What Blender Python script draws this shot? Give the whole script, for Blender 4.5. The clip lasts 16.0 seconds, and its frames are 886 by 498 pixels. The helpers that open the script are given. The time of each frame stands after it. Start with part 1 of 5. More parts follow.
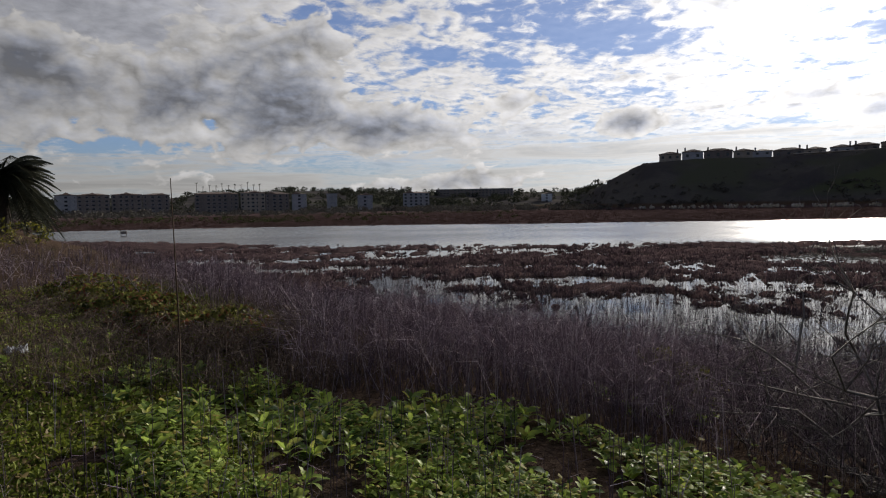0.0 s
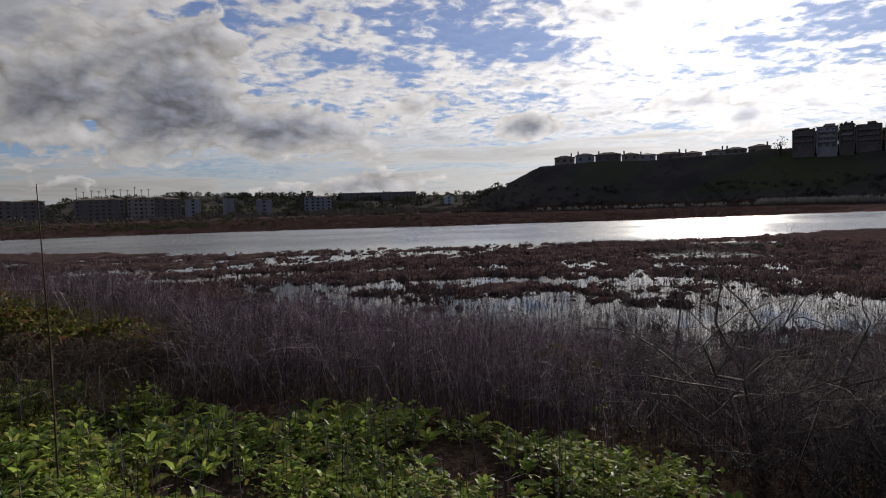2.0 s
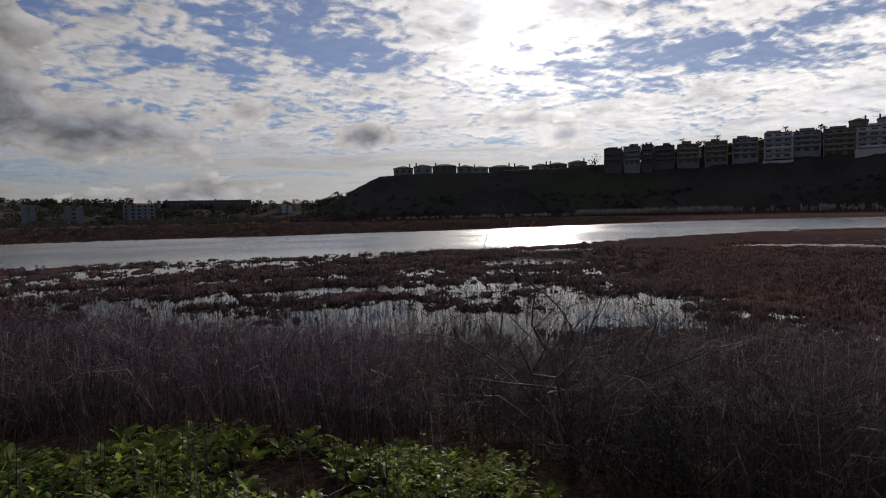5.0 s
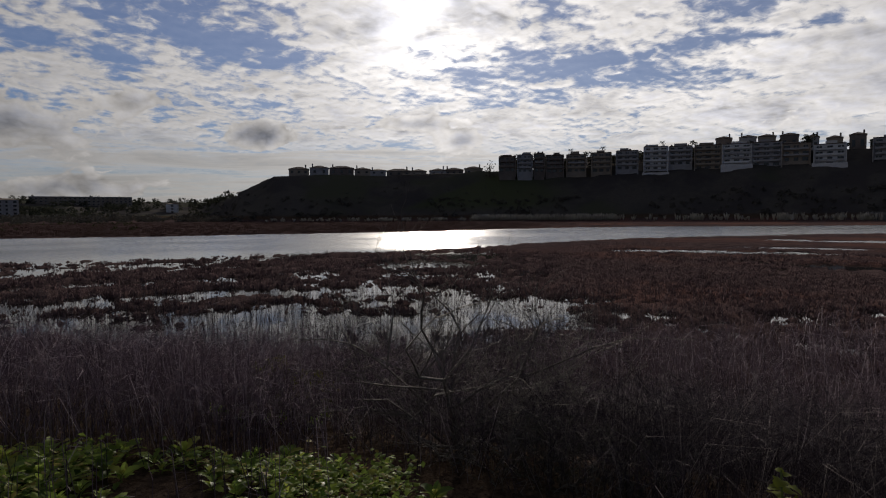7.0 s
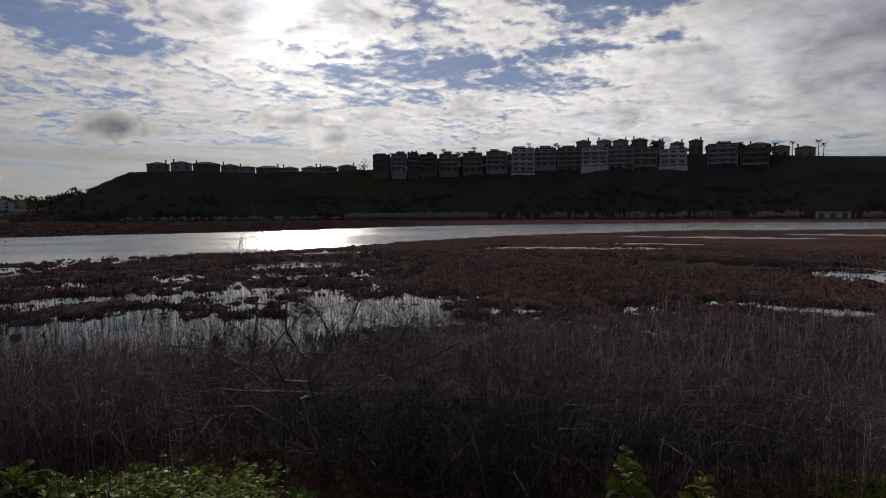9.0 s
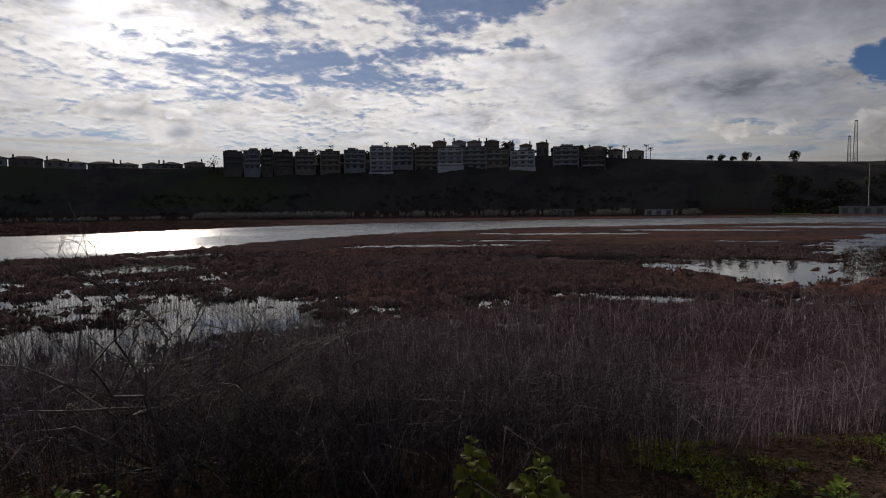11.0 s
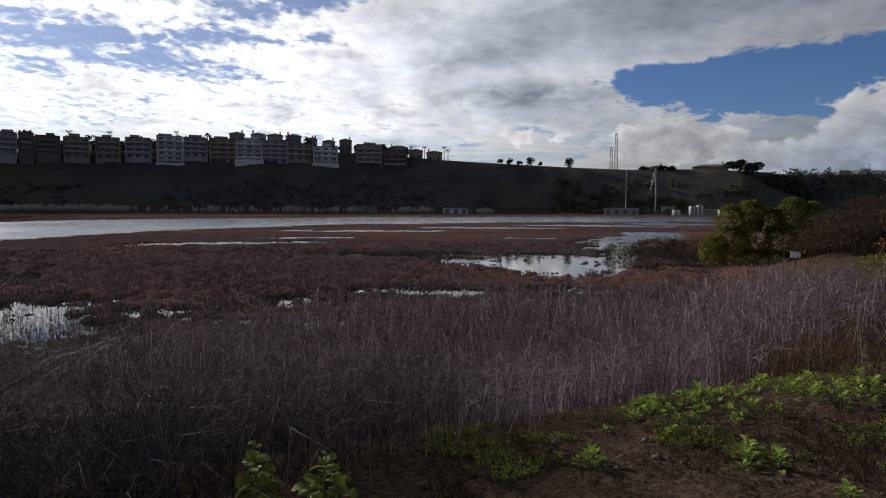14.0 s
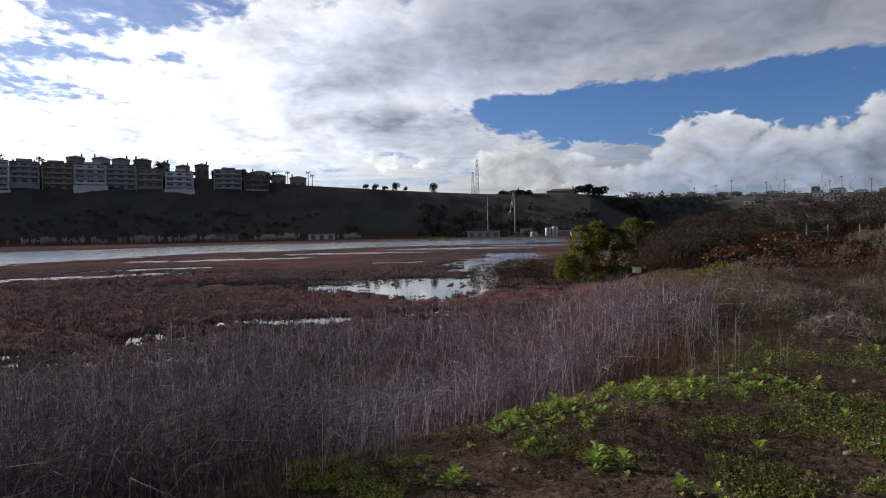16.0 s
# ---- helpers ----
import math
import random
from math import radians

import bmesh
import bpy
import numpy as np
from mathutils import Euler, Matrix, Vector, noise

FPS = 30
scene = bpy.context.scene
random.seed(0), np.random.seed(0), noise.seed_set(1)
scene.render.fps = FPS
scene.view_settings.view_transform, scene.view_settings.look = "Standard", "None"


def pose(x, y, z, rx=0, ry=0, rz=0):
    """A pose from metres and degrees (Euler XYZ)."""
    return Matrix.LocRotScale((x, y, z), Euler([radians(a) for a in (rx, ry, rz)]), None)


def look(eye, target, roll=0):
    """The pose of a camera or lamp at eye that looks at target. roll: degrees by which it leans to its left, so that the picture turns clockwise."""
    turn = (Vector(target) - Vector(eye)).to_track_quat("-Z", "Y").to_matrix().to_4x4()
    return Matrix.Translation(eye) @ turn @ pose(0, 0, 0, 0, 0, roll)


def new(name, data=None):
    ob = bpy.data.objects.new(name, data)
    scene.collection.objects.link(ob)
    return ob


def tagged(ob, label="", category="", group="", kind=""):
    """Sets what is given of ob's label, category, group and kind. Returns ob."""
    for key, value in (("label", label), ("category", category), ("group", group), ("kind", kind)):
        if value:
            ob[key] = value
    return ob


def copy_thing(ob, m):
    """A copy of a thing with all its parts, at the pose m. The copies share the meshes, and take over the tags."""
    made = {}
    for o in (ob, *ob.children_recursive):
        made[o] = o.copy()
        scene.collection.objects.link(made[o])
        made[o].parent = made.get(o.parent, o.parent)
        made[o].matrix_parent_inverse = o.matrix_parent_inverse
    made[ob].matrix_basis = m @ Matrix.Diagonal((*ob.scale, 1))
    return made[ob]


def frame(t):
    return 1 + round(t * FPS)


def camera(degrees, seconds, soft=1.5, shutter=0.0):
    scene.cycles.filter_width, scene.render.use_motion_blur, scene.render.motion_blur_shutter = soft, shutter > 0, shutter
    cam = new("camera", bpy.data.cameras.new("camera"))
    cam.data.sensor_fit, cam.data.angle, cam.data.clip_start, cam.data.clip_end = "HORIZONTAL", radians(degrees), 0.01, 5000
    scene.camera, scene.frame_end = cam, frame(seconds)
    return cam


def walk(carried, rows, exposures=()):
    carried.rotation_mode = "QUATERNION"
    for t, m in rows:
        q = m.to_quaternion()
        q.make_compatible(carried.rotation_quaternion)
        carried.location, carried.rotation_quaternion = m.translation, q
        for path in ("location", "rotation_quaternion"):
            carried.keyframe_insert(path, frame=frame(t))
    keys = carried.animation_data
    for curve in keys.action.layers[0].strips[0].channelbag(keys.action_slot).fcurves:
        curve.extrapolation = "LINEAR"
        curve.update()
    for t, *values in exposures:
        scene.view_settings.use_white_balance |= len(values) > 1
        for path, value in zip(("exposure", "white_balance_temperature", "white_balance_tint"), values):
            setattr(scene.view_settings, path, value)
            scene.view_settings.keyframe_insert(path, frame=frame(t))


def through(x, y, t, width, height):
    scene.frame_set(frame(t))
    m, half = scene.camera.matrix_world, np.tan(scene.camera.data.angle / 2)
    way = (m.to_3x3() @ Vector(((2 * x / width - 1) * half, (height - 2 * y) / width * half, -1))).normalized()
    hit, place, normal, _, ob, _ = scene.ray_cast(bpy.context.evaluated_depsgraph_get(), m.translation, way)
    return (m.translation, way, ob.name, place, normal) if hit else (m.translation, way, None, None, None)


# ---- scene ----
cam = camera(71.42, 16.0, soft=1.1)
# the camera is held at arm's length by someone who turns on the spot: seconds, yaw, pitch, lean
EYE, ARM = 3.6, 0.30
TURNS = [
    (0.0, -0.00, -3.97, 0.99),
    (0.5, -2.19, -3.69, 1.14),
    (1.0, -4.39, -3.76, 1.29),
    (1.5, -6.51, -3.78, 1.44),
    (2.0, -8.90, -3.86, 1.68),
    (2.5, -10.83, -3.74, 1.49),
    (3.0, -13.14, -3.61, 1.36),
    (3.5, -15.28, -3.26, 1.15),
    (4.0, -18.13, -3.04, 0.98),
    (4.5, -21.00, -3.11, 1.69),
    (5.0, -23.69, -3.37, 1.37),
    (5.2, -24.56, -3.58, 1.46),
    (7.3, -34.97, -2.96, 0.21),
    (7.5, -36.17, -2.85, 0.26),
    (8.0, -39.13, -3.22, 0.43),
    (8.5, -41.73, -3.71, 0.59),
    (9.0, -44.82, -3.39, 0.30),
    (9.2, -46.02, -3.46, 0.63),
    (11.3, -59.47, -3.44, 0.12),
    (11.5, -60.56, -3.30, -0.18),
    (12.0, -64.46, -2.71, -0.22),
    (12.5, -66.94, -2.45, -0.04),
    (13.0, -70.20, -2.77, 0.02),
    (13.5, -73.62, -3.42, 0.08),
    (14.0, -75.95, -3.90, -0.35),
    (14.5, -78.91, -3.41, -0.82),
    (15.0, -81.97, -3.33, -0.01),
    (15.5, -85.68, -2.75, -0.14),
    (16.0, -88.20, -1.64, 0.79),
]


def held(yaw, pitch, lean):
    a = radians(yaw)
    eye = Vector((-math.sin(a) * ARM, math.cos(a) * ARM, EYE))
    p = radians(pitch)
    ahead = Vector((-math.sin(a) * math.cos(p), math.cos(a) * math.cos(p), math.sin(p)))
    return look(eye, eye + ahead, -lean)


walk(cam, [(t, held(y, p, r)) for t, y, p, r in TURNS], [(0.0, 0.10, 6600, 11), (2.0, -0.08, 6650, 12), (5.0, -0.5, 6700, 12), (8.0, -0.74, 6750, 12), (11.5, -0.76, 6650, 12), (12.5, -0.66, 6500, 12), (13.5, -0.34, 6400, 11), (14.5, 0.05, 6300, 11), (16.0, 0.26, 6200, 11)])

# ---------------------------------------------------------------- light
SUN_AZ, SUN_EL = 32.0, 17.5


class Val:
    """A number in a node tree, with arithmetic."""

    def __init__(self, tree, sock):
        self.tree, self.sock = tree, sock

    def op(self, name, *others):
        n = self.tree.nodes.new("ShaderNodeMath")
        n.operation = name
        for i, v in enumerate((self, *others)):
            if isinstance(v, Val):
                self.tree.links.new(v.sock, n.inputs[i])
            else:
                n.inputs[i].default_value = v
        return Val(self.tree, n.outputs[0])

    def __add__(self, o): return self.op("ADD", o)
    def __sub__(self, o): return self.op("SUBTRACT", o)
    def __mul__(self, o): return self.op("MULTIPLY", o)
    def __truediv__(self, o): return self.op("DIVIDE", o)
    def __radd__(self, o): return self.op("ADD", o)
    def __rmul__(self, o): return self.op("MULTIPLY", o)
    def __rsub__(self, o): return (self * -1.0) + o
    def ramp(self, lo, hi, a=0.0, b=1.0):
        n = self.tree.nodes.new("ShaderNodeMapRange")
        n.interpolation_type = "SMOOTHSTEP"
        self.tree.links.new(self.sock, n.inputs[0])
        for i, v in enumerate((lo, hi, a, b)):
            n.inputs[i + 1].default_value = v
        return Val(self.tree, n.outputs[0])


def vec(tree, x, y, z):
    n = tree.nodes.new("ShaderNodeCombineXYZ")
    for i, v in enumerate((x, y, z)):
        if isinstance(v, Val):
            tree.links.new(v.sock, n.inputs[i])
        else:
            n.inputs[i].default_value = v
    return n.outputs[0]


def noise_of(tree, where, scale, detail=4.0, rough=0.55, distort=0.0):
    n = tree.nodes.new("ShaderNodeTexNoise")
    if where is not None:
        tree.links.new(where, n.inputs["Vector"])
    n.inputs["Scale"].default_value = scale
    n.inputs["Detail"].default_value = detail
    n.inputs["Roughness"].default_value = rough
    n.inputs["Distortion"].default_value = distort
    return Val(tree, n.outputs[0])


def blend(tree, fac, a, b):
    n = tree.nodes.new("ShaderNodeMix")
    n.data_type = "RGBA"
    for sock, v in ((n.inputs[0], fac), (n.inputs[6], a), (n.inputs[7], b)):
        if isinstance(v, Val):
            tree.links.new(v.sock, sock)
        elif isinstance(v, bpy.types.NodeSocket):
            tree.links.new(v, sock)
        elif isinstance(v, (int, float)):
            sock.default_value = v
        else:
            sock.default_value = (*v, 1.0)
    return n.outputs[2]


def scaled(tree, colour, k):
    n = tree.nodes.new("ShaderNodeVectorMath")
    n.operation = "SCALE"
    tree.links.new(colour, n.inputs[0])
    if isinstance(k, Val):
        tree.links.new(k.sock, n.inputs["Scale"])
    else:
        n.inputs["Scale"].default_value = k
    return n.outputs[0]


def make_sky():
    world = bpy.data.worlds.new("sky")
    world.use_nodes = True
    t = world.node_tree
    t.nodes.clear()
    out = t.nodes.new("ShaderNodeOutputWorld")
    back = t.nodes.new("ShaderNodeBackground")
    t.links.new(back.outputs[0], out.inputs[0])
    sky = t.nodes.new("ShaderNodeTexSky")
    sky.sky_type, sky.sun_disc = "NISHITA", False
    sky.sun_elevation, sky.sun_rotation = radians(SUN_EL), radians(SUN_AZ)
    sky.air_density, sky.dust_density, sky.ozone_density = 1.0, 0.15, 3.0
    co = t.nodes.new("ShaderNodeTexCoord")
    sep = t.nodes.new("ShaderNodeSeparateXYZ")
    t.links.new(co.outputs["Generated"], sep.inputs[0])
    x, y, z = (Val(t, s) for s in sep.outputs)
    up = z.op("MAXIMUM", 0.0)
    az = x.op("ARCTAN2", y) * 57.2958
    el = z.op("ARCSINE") * 57.2958

    def puff(a, e, wa, we, k):
        p = (az - a) * (1.0 / wa)
        q = (el - e) * (1.0 / we)
        return ((p * p + q * q) * -1.0).op("EXPONENT") * k

    def puffs(spots):
        total = None
        for spot in spots:
            p = puff(*spot)
            total = p if total is None else total + p
        return total

    # how strongly clouds shine: by the angle from the sun
    s = (math.sin(radians(SUN_AZ)) * math.cos(radians(SUN_EL)), math.cos(radians(SUN_AZ)) * math.cos(radians(SUN_EL)), math.sin(radians(SUN_EL)))
    near = (x * s[0] + y * s[1] + z * s[2]).op("MAXIMUM", 0.0)
    shine = near.op("POWER", 3.0) * 0.52 + near.op("POWER", 12.0) * 0.28 + near.op("POWER", 80.0) * 0.50 + near.op("POWER", 160.0) * 0.8 + puff(66, 11, 27, 14, 0.74) + 0.42
    back_dim = (x * s[0] + y * s[1]).ramp(-0.7, 0.02, 0.36, 1.0) * el.ramp(24.0, 55.0, 1.0, 0.4)

    # a high mottled deck seen in perspective: large patches broken into small cells
    flat = up + 0.17
    px, py = x / flat, y / flat

    fine = az.ramp(55.0, 84.0, 0.30, 0.12)

    def deck_at(dx, dy):
        at = vec(t, px + dx, (py + dy) * 1.0, 0.0)
        return noise_of(t, at, 1.7, 3.0, 0.5, 0.3) * 0.40 + noise_of(t, at, 6.0, 3.0, 0.55, 0.5) * 0.30 + (noise_of(t, at, 15.0, 4.0, 0.6, 0.35) - 0.5) * fine + 0.15

    n_deck = deck_at(0.0, 0.0)
    n_sunward = deck_at(s[0] * 0.035, s[1] * 0.035)
    gaps = puffs(((-10, 16.3, 5, 1.5, -0.09), (-3, 14.6, 7, 1.5, -0.045), (10, 17, 9, 2.2, -0.06), (17, 15, 6, 1.6, -0.08), (19.5, 12.7, 5, 1.1, -0.09), (3, 12.6, 8, 1.2, -0.02), (-26, 6.2, 6, 1.2, -0.25),
                  (43.5, 13.2, 4.5, 1.3, -0.09), (50.5, 11.5, 5.5, 1.2, -0.11), (52, 13.5, 6, 1.1, -0.06), (58, 14.4, 6, 1.2, -0.10), (63, 18, 9, 1.8, -0.10), (22, 18.5, 5, 1.5, -0.05), (66, 14.6, 6, 0.9, -0.06)))
    banks = puffs(((31, 15, 8, 5, 0.07), (74, 13.6, 12, 3.4, 0.12), (88, 15, 12, 2.6, 0.14), (108, 17.6, 22, 3.4, 0.20), (-30, 16.5, 13, 4.0, 0.16), (62, 9, 12, 2.6, 0.08), (83, 9.6, 8, 1.6, 0.16), (104, 5.6, 8, 2.2, 0.10), (121, 10.9, 5, 0.5, 0.24)))
    torn = (noise_of(t, vec(t, px * 0.9 + py * 0.3, py * 1.5, 6.0), 3.6, 7.0, 0.62, 0.5) - 0.5) * 5.5
    wedge = (az + torn * 1.4).ramp(88.0, 97.0) * (el + torn * 0.8 + az.ramp(91.0, 107.0, 0.0, 2.6)).ramp(8.7, 11.2) * (el - torn * 0.45 - (az - 96.0) * 0.03).ramp(11.0, 13.2, 1.0, 0.0)
    high = n_deck + gaps + banks + 0.025 - wedge * 0.42 + el.ramp(1.5, 6.0, 0.03, 0.0)
    cover = high.ramp(0.435, 0.55) * 0.85 + az.ramp(60.0, 92.0, 0.15, 0.0)
    calm = el.ramp(1.0, 9.0, 0.3, 1.0)
    relief = (n_deck - n_sunward) * 2.4 * calm
    belly = noise_of(t, vec(t, px, py, 4.0), 3.2, 4.0, 0.55, 0.6).ramp(0.48, 0.68)
    bright = (high.ramp(0.50, 0.92, 1.18, 0.60) - belly * high.ramp(0.49, 0.60) * (0.24 + near.op("POWER", 8.0) * 0.20) * az.ramp(70.0, 100.0, 1.0, 0.45) + relief) * shine
    broad = noise_of(t, vec(t, px * 0.8 + py * 0.5, py * 1.6 - px * 0.5, 7.0), 1.7, 3.0, 0.5, 0.4).ramp(0.32, 0.68, 0.0, 1.0)
    bright = bright * (1.0 - az.ramp(52.0, 78.0, 0.10, 0.24) * broad) - puffs(((85, 10.2, 9, 1.1, 0.34), (73, 16.8, 9, 1.4, 0.25), (100, 15.6, 10, 1.3, 0.10), (25, 17.5, 3, 1.2, 0.5), (36, 12.4, 4, 0.8, 0.45), (40, 17, 4, 0.9, 0.5))) * noise_of(t, vec(t, px, py, 2.0), 5.0, 4.0, 0.6).ramp(0.3, 0.6)
    deck_col = blend(t, high.ramp(0.5, 0.70), (1.0, 0.985, 0.96), (0.90, 0.92, 1.0))

    # thin streaks of cloud lying low over the horizon
    streak = noise_of(t, vec(t, az * 0.045, el * 0.62, 9.0), 1.5, 6.0, 0.6, 0.6) + el.ramp(5.0, 9.5, 0.0, -0.35) + el.ramp(0.5, 2.0, -0.05, 0.0) - wedge * 0.4
    streak = streak + puffs(((-30, 2.4, 14, 1.0, 0.10), (3, 4.6, 14, 0.8, 0.10), (-28, 5.6, 8, 1.0, -0.3), (98, 4.6, 16, 2.4, 0.10)))
    streaks = streak.ramp(0.43, 0.58)

    # low cumulus heaps
    def heap_at(da, de):
        at = vec(t, (az + da) * 0.085, (el + de) * 0.135, 3.0)
        n = noise_of(t, at, 1.6, 9.0, 0.54, 0.0)
        c = noise_of(t, at, 3.4, 4.0, 0.5, 0.15)
        return n * 0.66 + (1.0 - (c * 2.0 - 1.0).op("ABSOLUTE")) * 0.34

    n_low = heap_at(0.0, 0.0)
    to_sun = az.ramp(20.0, 70.0, 0.6, -0.6)
    n_lit = heap_at(to_sun, 0.7)
    low = (n_low - 0.58) * 1.35 - 0.16
    low = low + puffs(((-16.5, 10.4, 7.5, 5.0, 0.55), (-13, 13.8, 4.0, 2.6, 0.24), (-24, 8.6, 5, 3.2, 0.26), (-33.5, 10.0, 5.6, 4.6, 0.56), (-5, 7.2, 6.5, 2.4, 0.42), (6.5, 9.4, 4.5, 1.3, 0.30), (16.9, 6.9, 3.4, 1.3, 0.70), (-2, 1.8, 8, 1.0, 0.36), (4, 2.4, 4.4, 1.1, 0.36),
                       (30.5, 8.3, 4.2, 0.8, 0.46), (35.0, 6.9, 2.2, 0.9, 0.42)))
    low = low + puffs(((110.5, 7.0, 3.2, 2.4, 0.42), (116.5, 5.8, 4.2, 2.6, 0.44), (124, 5.0, 5, 3.4, 0.50), (104, 4.4, 6, 2.4, 0.34), (97, 5.6, 4.5, 2.0, 0.28), (131, 6, 6, 4, 0.5), (82, 6.6, 5, 1.2, 0.28)))
    low = low - el.ramp(12.0, 15.0) * az.ramp(8.0, 30.0) * 0.8
    heap = low.ramp(0.05, 0.13)
    thick = (low + (n_low - 0.58) * 0.4).ramp(0.06, 0.72)
    side = az.ramp(94.0, 112.0)
    heap_lit = (thick.ramp(0.0, 1.0, 0.92, 0.34) + side * 0.40 + (n_low - n_lit) * 2.6 + side * el.ramp(3.0, 8.5, -0.30, 0.16)) * shine
    heap_col = blend(t, thick, (1.0, 0.985, 0.965), (0.80, 0.87, 1.06))
    heap_col = blend(t, side * el.ramp(3.0, 8.0, 0.8, 0.1), heap_col, (0.72, 0.86, 1.14))
    tint = t.nodes.new("ShaderNodeVectorMath")
    tint.operation = "MULTIPLY"
    t.links.new(sky.outputs[0], tint.inputs[0])
    tint.inputs[1].default_value = (0.80, 0.94, 1.32)
    clear = scaled(t, tint.outputs[0], 0.072)
    haze = el.ramp(0.0, 7.0, 0.75, 0.0)
    col = blend(t, haze, clear, scaled(t, blend(t, side, (0.62, 0.67, 0.74), (0.46, 0.60, 0.86)), shine * 0.9))
    col = blend(t, cover * el.ramp(3.0, 8.0, 0.35, 0.95), col, scaled(t, deck_col, bright.op("MAXIMUM", 0.12) * back_dim))
    col = blend(t, streaks * 0.8, col, scaled(t, blend(t, side, (1.0, 0.98, 0.95), (0.86, 0.93, 1.05)), streak.ramp(0.45, 0.75, 0.95, 0.66) * shine * back_dim))
    col = blend(t, heap * 0.96, col, scaled(t, heap_col, heap_lit.op("MAXIMUM", 0.16) * back_dim))
    t.links.new(col, back.inputs[0])
    back.inputs[1].default_value = 0.8
    scene.world = world


make_sky()
sun = new("sun", bpy.data.lights.new("sun", "SUN"))
sun.data.energy, sun.data.angle, sun.data.color = 5.0, radians(4.0), (1.0, 0.93, 0.82)
sun.matrix_world = look((math.sin(radians(SUN_AZ)) * 50, math.cos(radians(SUN_AZ)) * 50, 50 * math.tan(radians(SUN_EL))), (0, 0, 0))

# ---------------------------------------------------------------- materials


def material(name, rough=0.85, spec=0.3):
    m = bpy.data.materials.new(name)
    m.use_nodes = True
    t = m.node_tree
    b = t.nodes["Principled BSDF"]
    b.inputs["Roughness"].default_value = rough
    b.inputs["Specular IOR Level"].default_value = spec
    return m, t, b


def place(tree):
    return tree.nodes.new("ShaderNodeNewGeometry").outputs["Position"]


def bumped(tree, b, height, strength, distance):
    n = tree.nodes.new("ShaderNodeBump")
    n.inputs["Strength"].default_value, n.inputs["Distance"].default_value = strength, distance
    tree.links.new(height.sock, n.inputs["Height"])
    tree.links.new(n.outputs[0], b.inputs["Normal"])


def plain(name, a, b_col, scale=3.0, rough=0.8, bump=0.3, spec=0.3, metal=0.0):
    """A surface of two tones with grain and stains."""
    m, t, b = material(name, rough, spec)
    p = place(t)
    n = noise_of(t, p, scale, 6.0, 0.6)
    f = noise_of(t, p, scale * 9, 3.0, 0.6)
    t.links.new(blend(t, (n * 0.65 + f * 0.35).ramp(0.35, 0.65), a, b_col), b.inputs["Base Color"])
    t.links.new(f.ramp(0.3, 0.7, rough - 0.1, min(1.0, rough + 0.1)).sock, b.inputs["Roughness"])
    b.inputs["Metallic"].default_value = metal
    if bump:
        bumped(t, b, f, bump, 0.01)
    return m


def leafy(name, dark, light, through=0.35, rough=0.55, old=None, islands=True, spec=0.15):
    """Leaves and stems: tone by leaf, light coming through."""
    m, t, b = material(name, rough, spec)
    g = t.nodes.new("ShaderNodeNewGeometry")
    if islands:
        r = Val(t, g.outputs["Random Per Island"])
    else:
        r = Val(t, t.nodes.new("ShaderNodeObjectInfo").outputs["Random"])
    n = noise_of(t, g.outputs["Position"], 0.9, 4.0)
    f = noise_of(t, g.outputs["Position"], 60.0, 2.0)
    col = blend(t, (r * 0.6 + n * 0.55 + f * 0.2 - 0.15).ramp(0.1, 0.9), dark, light)
    if old:
        col = blend(t, (r * 7.31).op("FRACT").ramp(0.78, 0.86), col, old)
    t.links.new(col, b.inputs["Base Color"])
    if through:
        tr = t.nodes.new("ShaderNodeBsdfTranslucent")
        t.links.new(col, tr.inputs[0])
        mix = t.nodes.new("ShaderNodeMixShader")
        mix.inputs[0].default_value = through
        t.links.new(b.outputs[0], mix.inputs[1])
        t.links.new(tr.outputs[0], mix.inputs[2])
        t.links.new(mix.outputs[0], t.nodes["Material Output"].inputs[0])
    return m


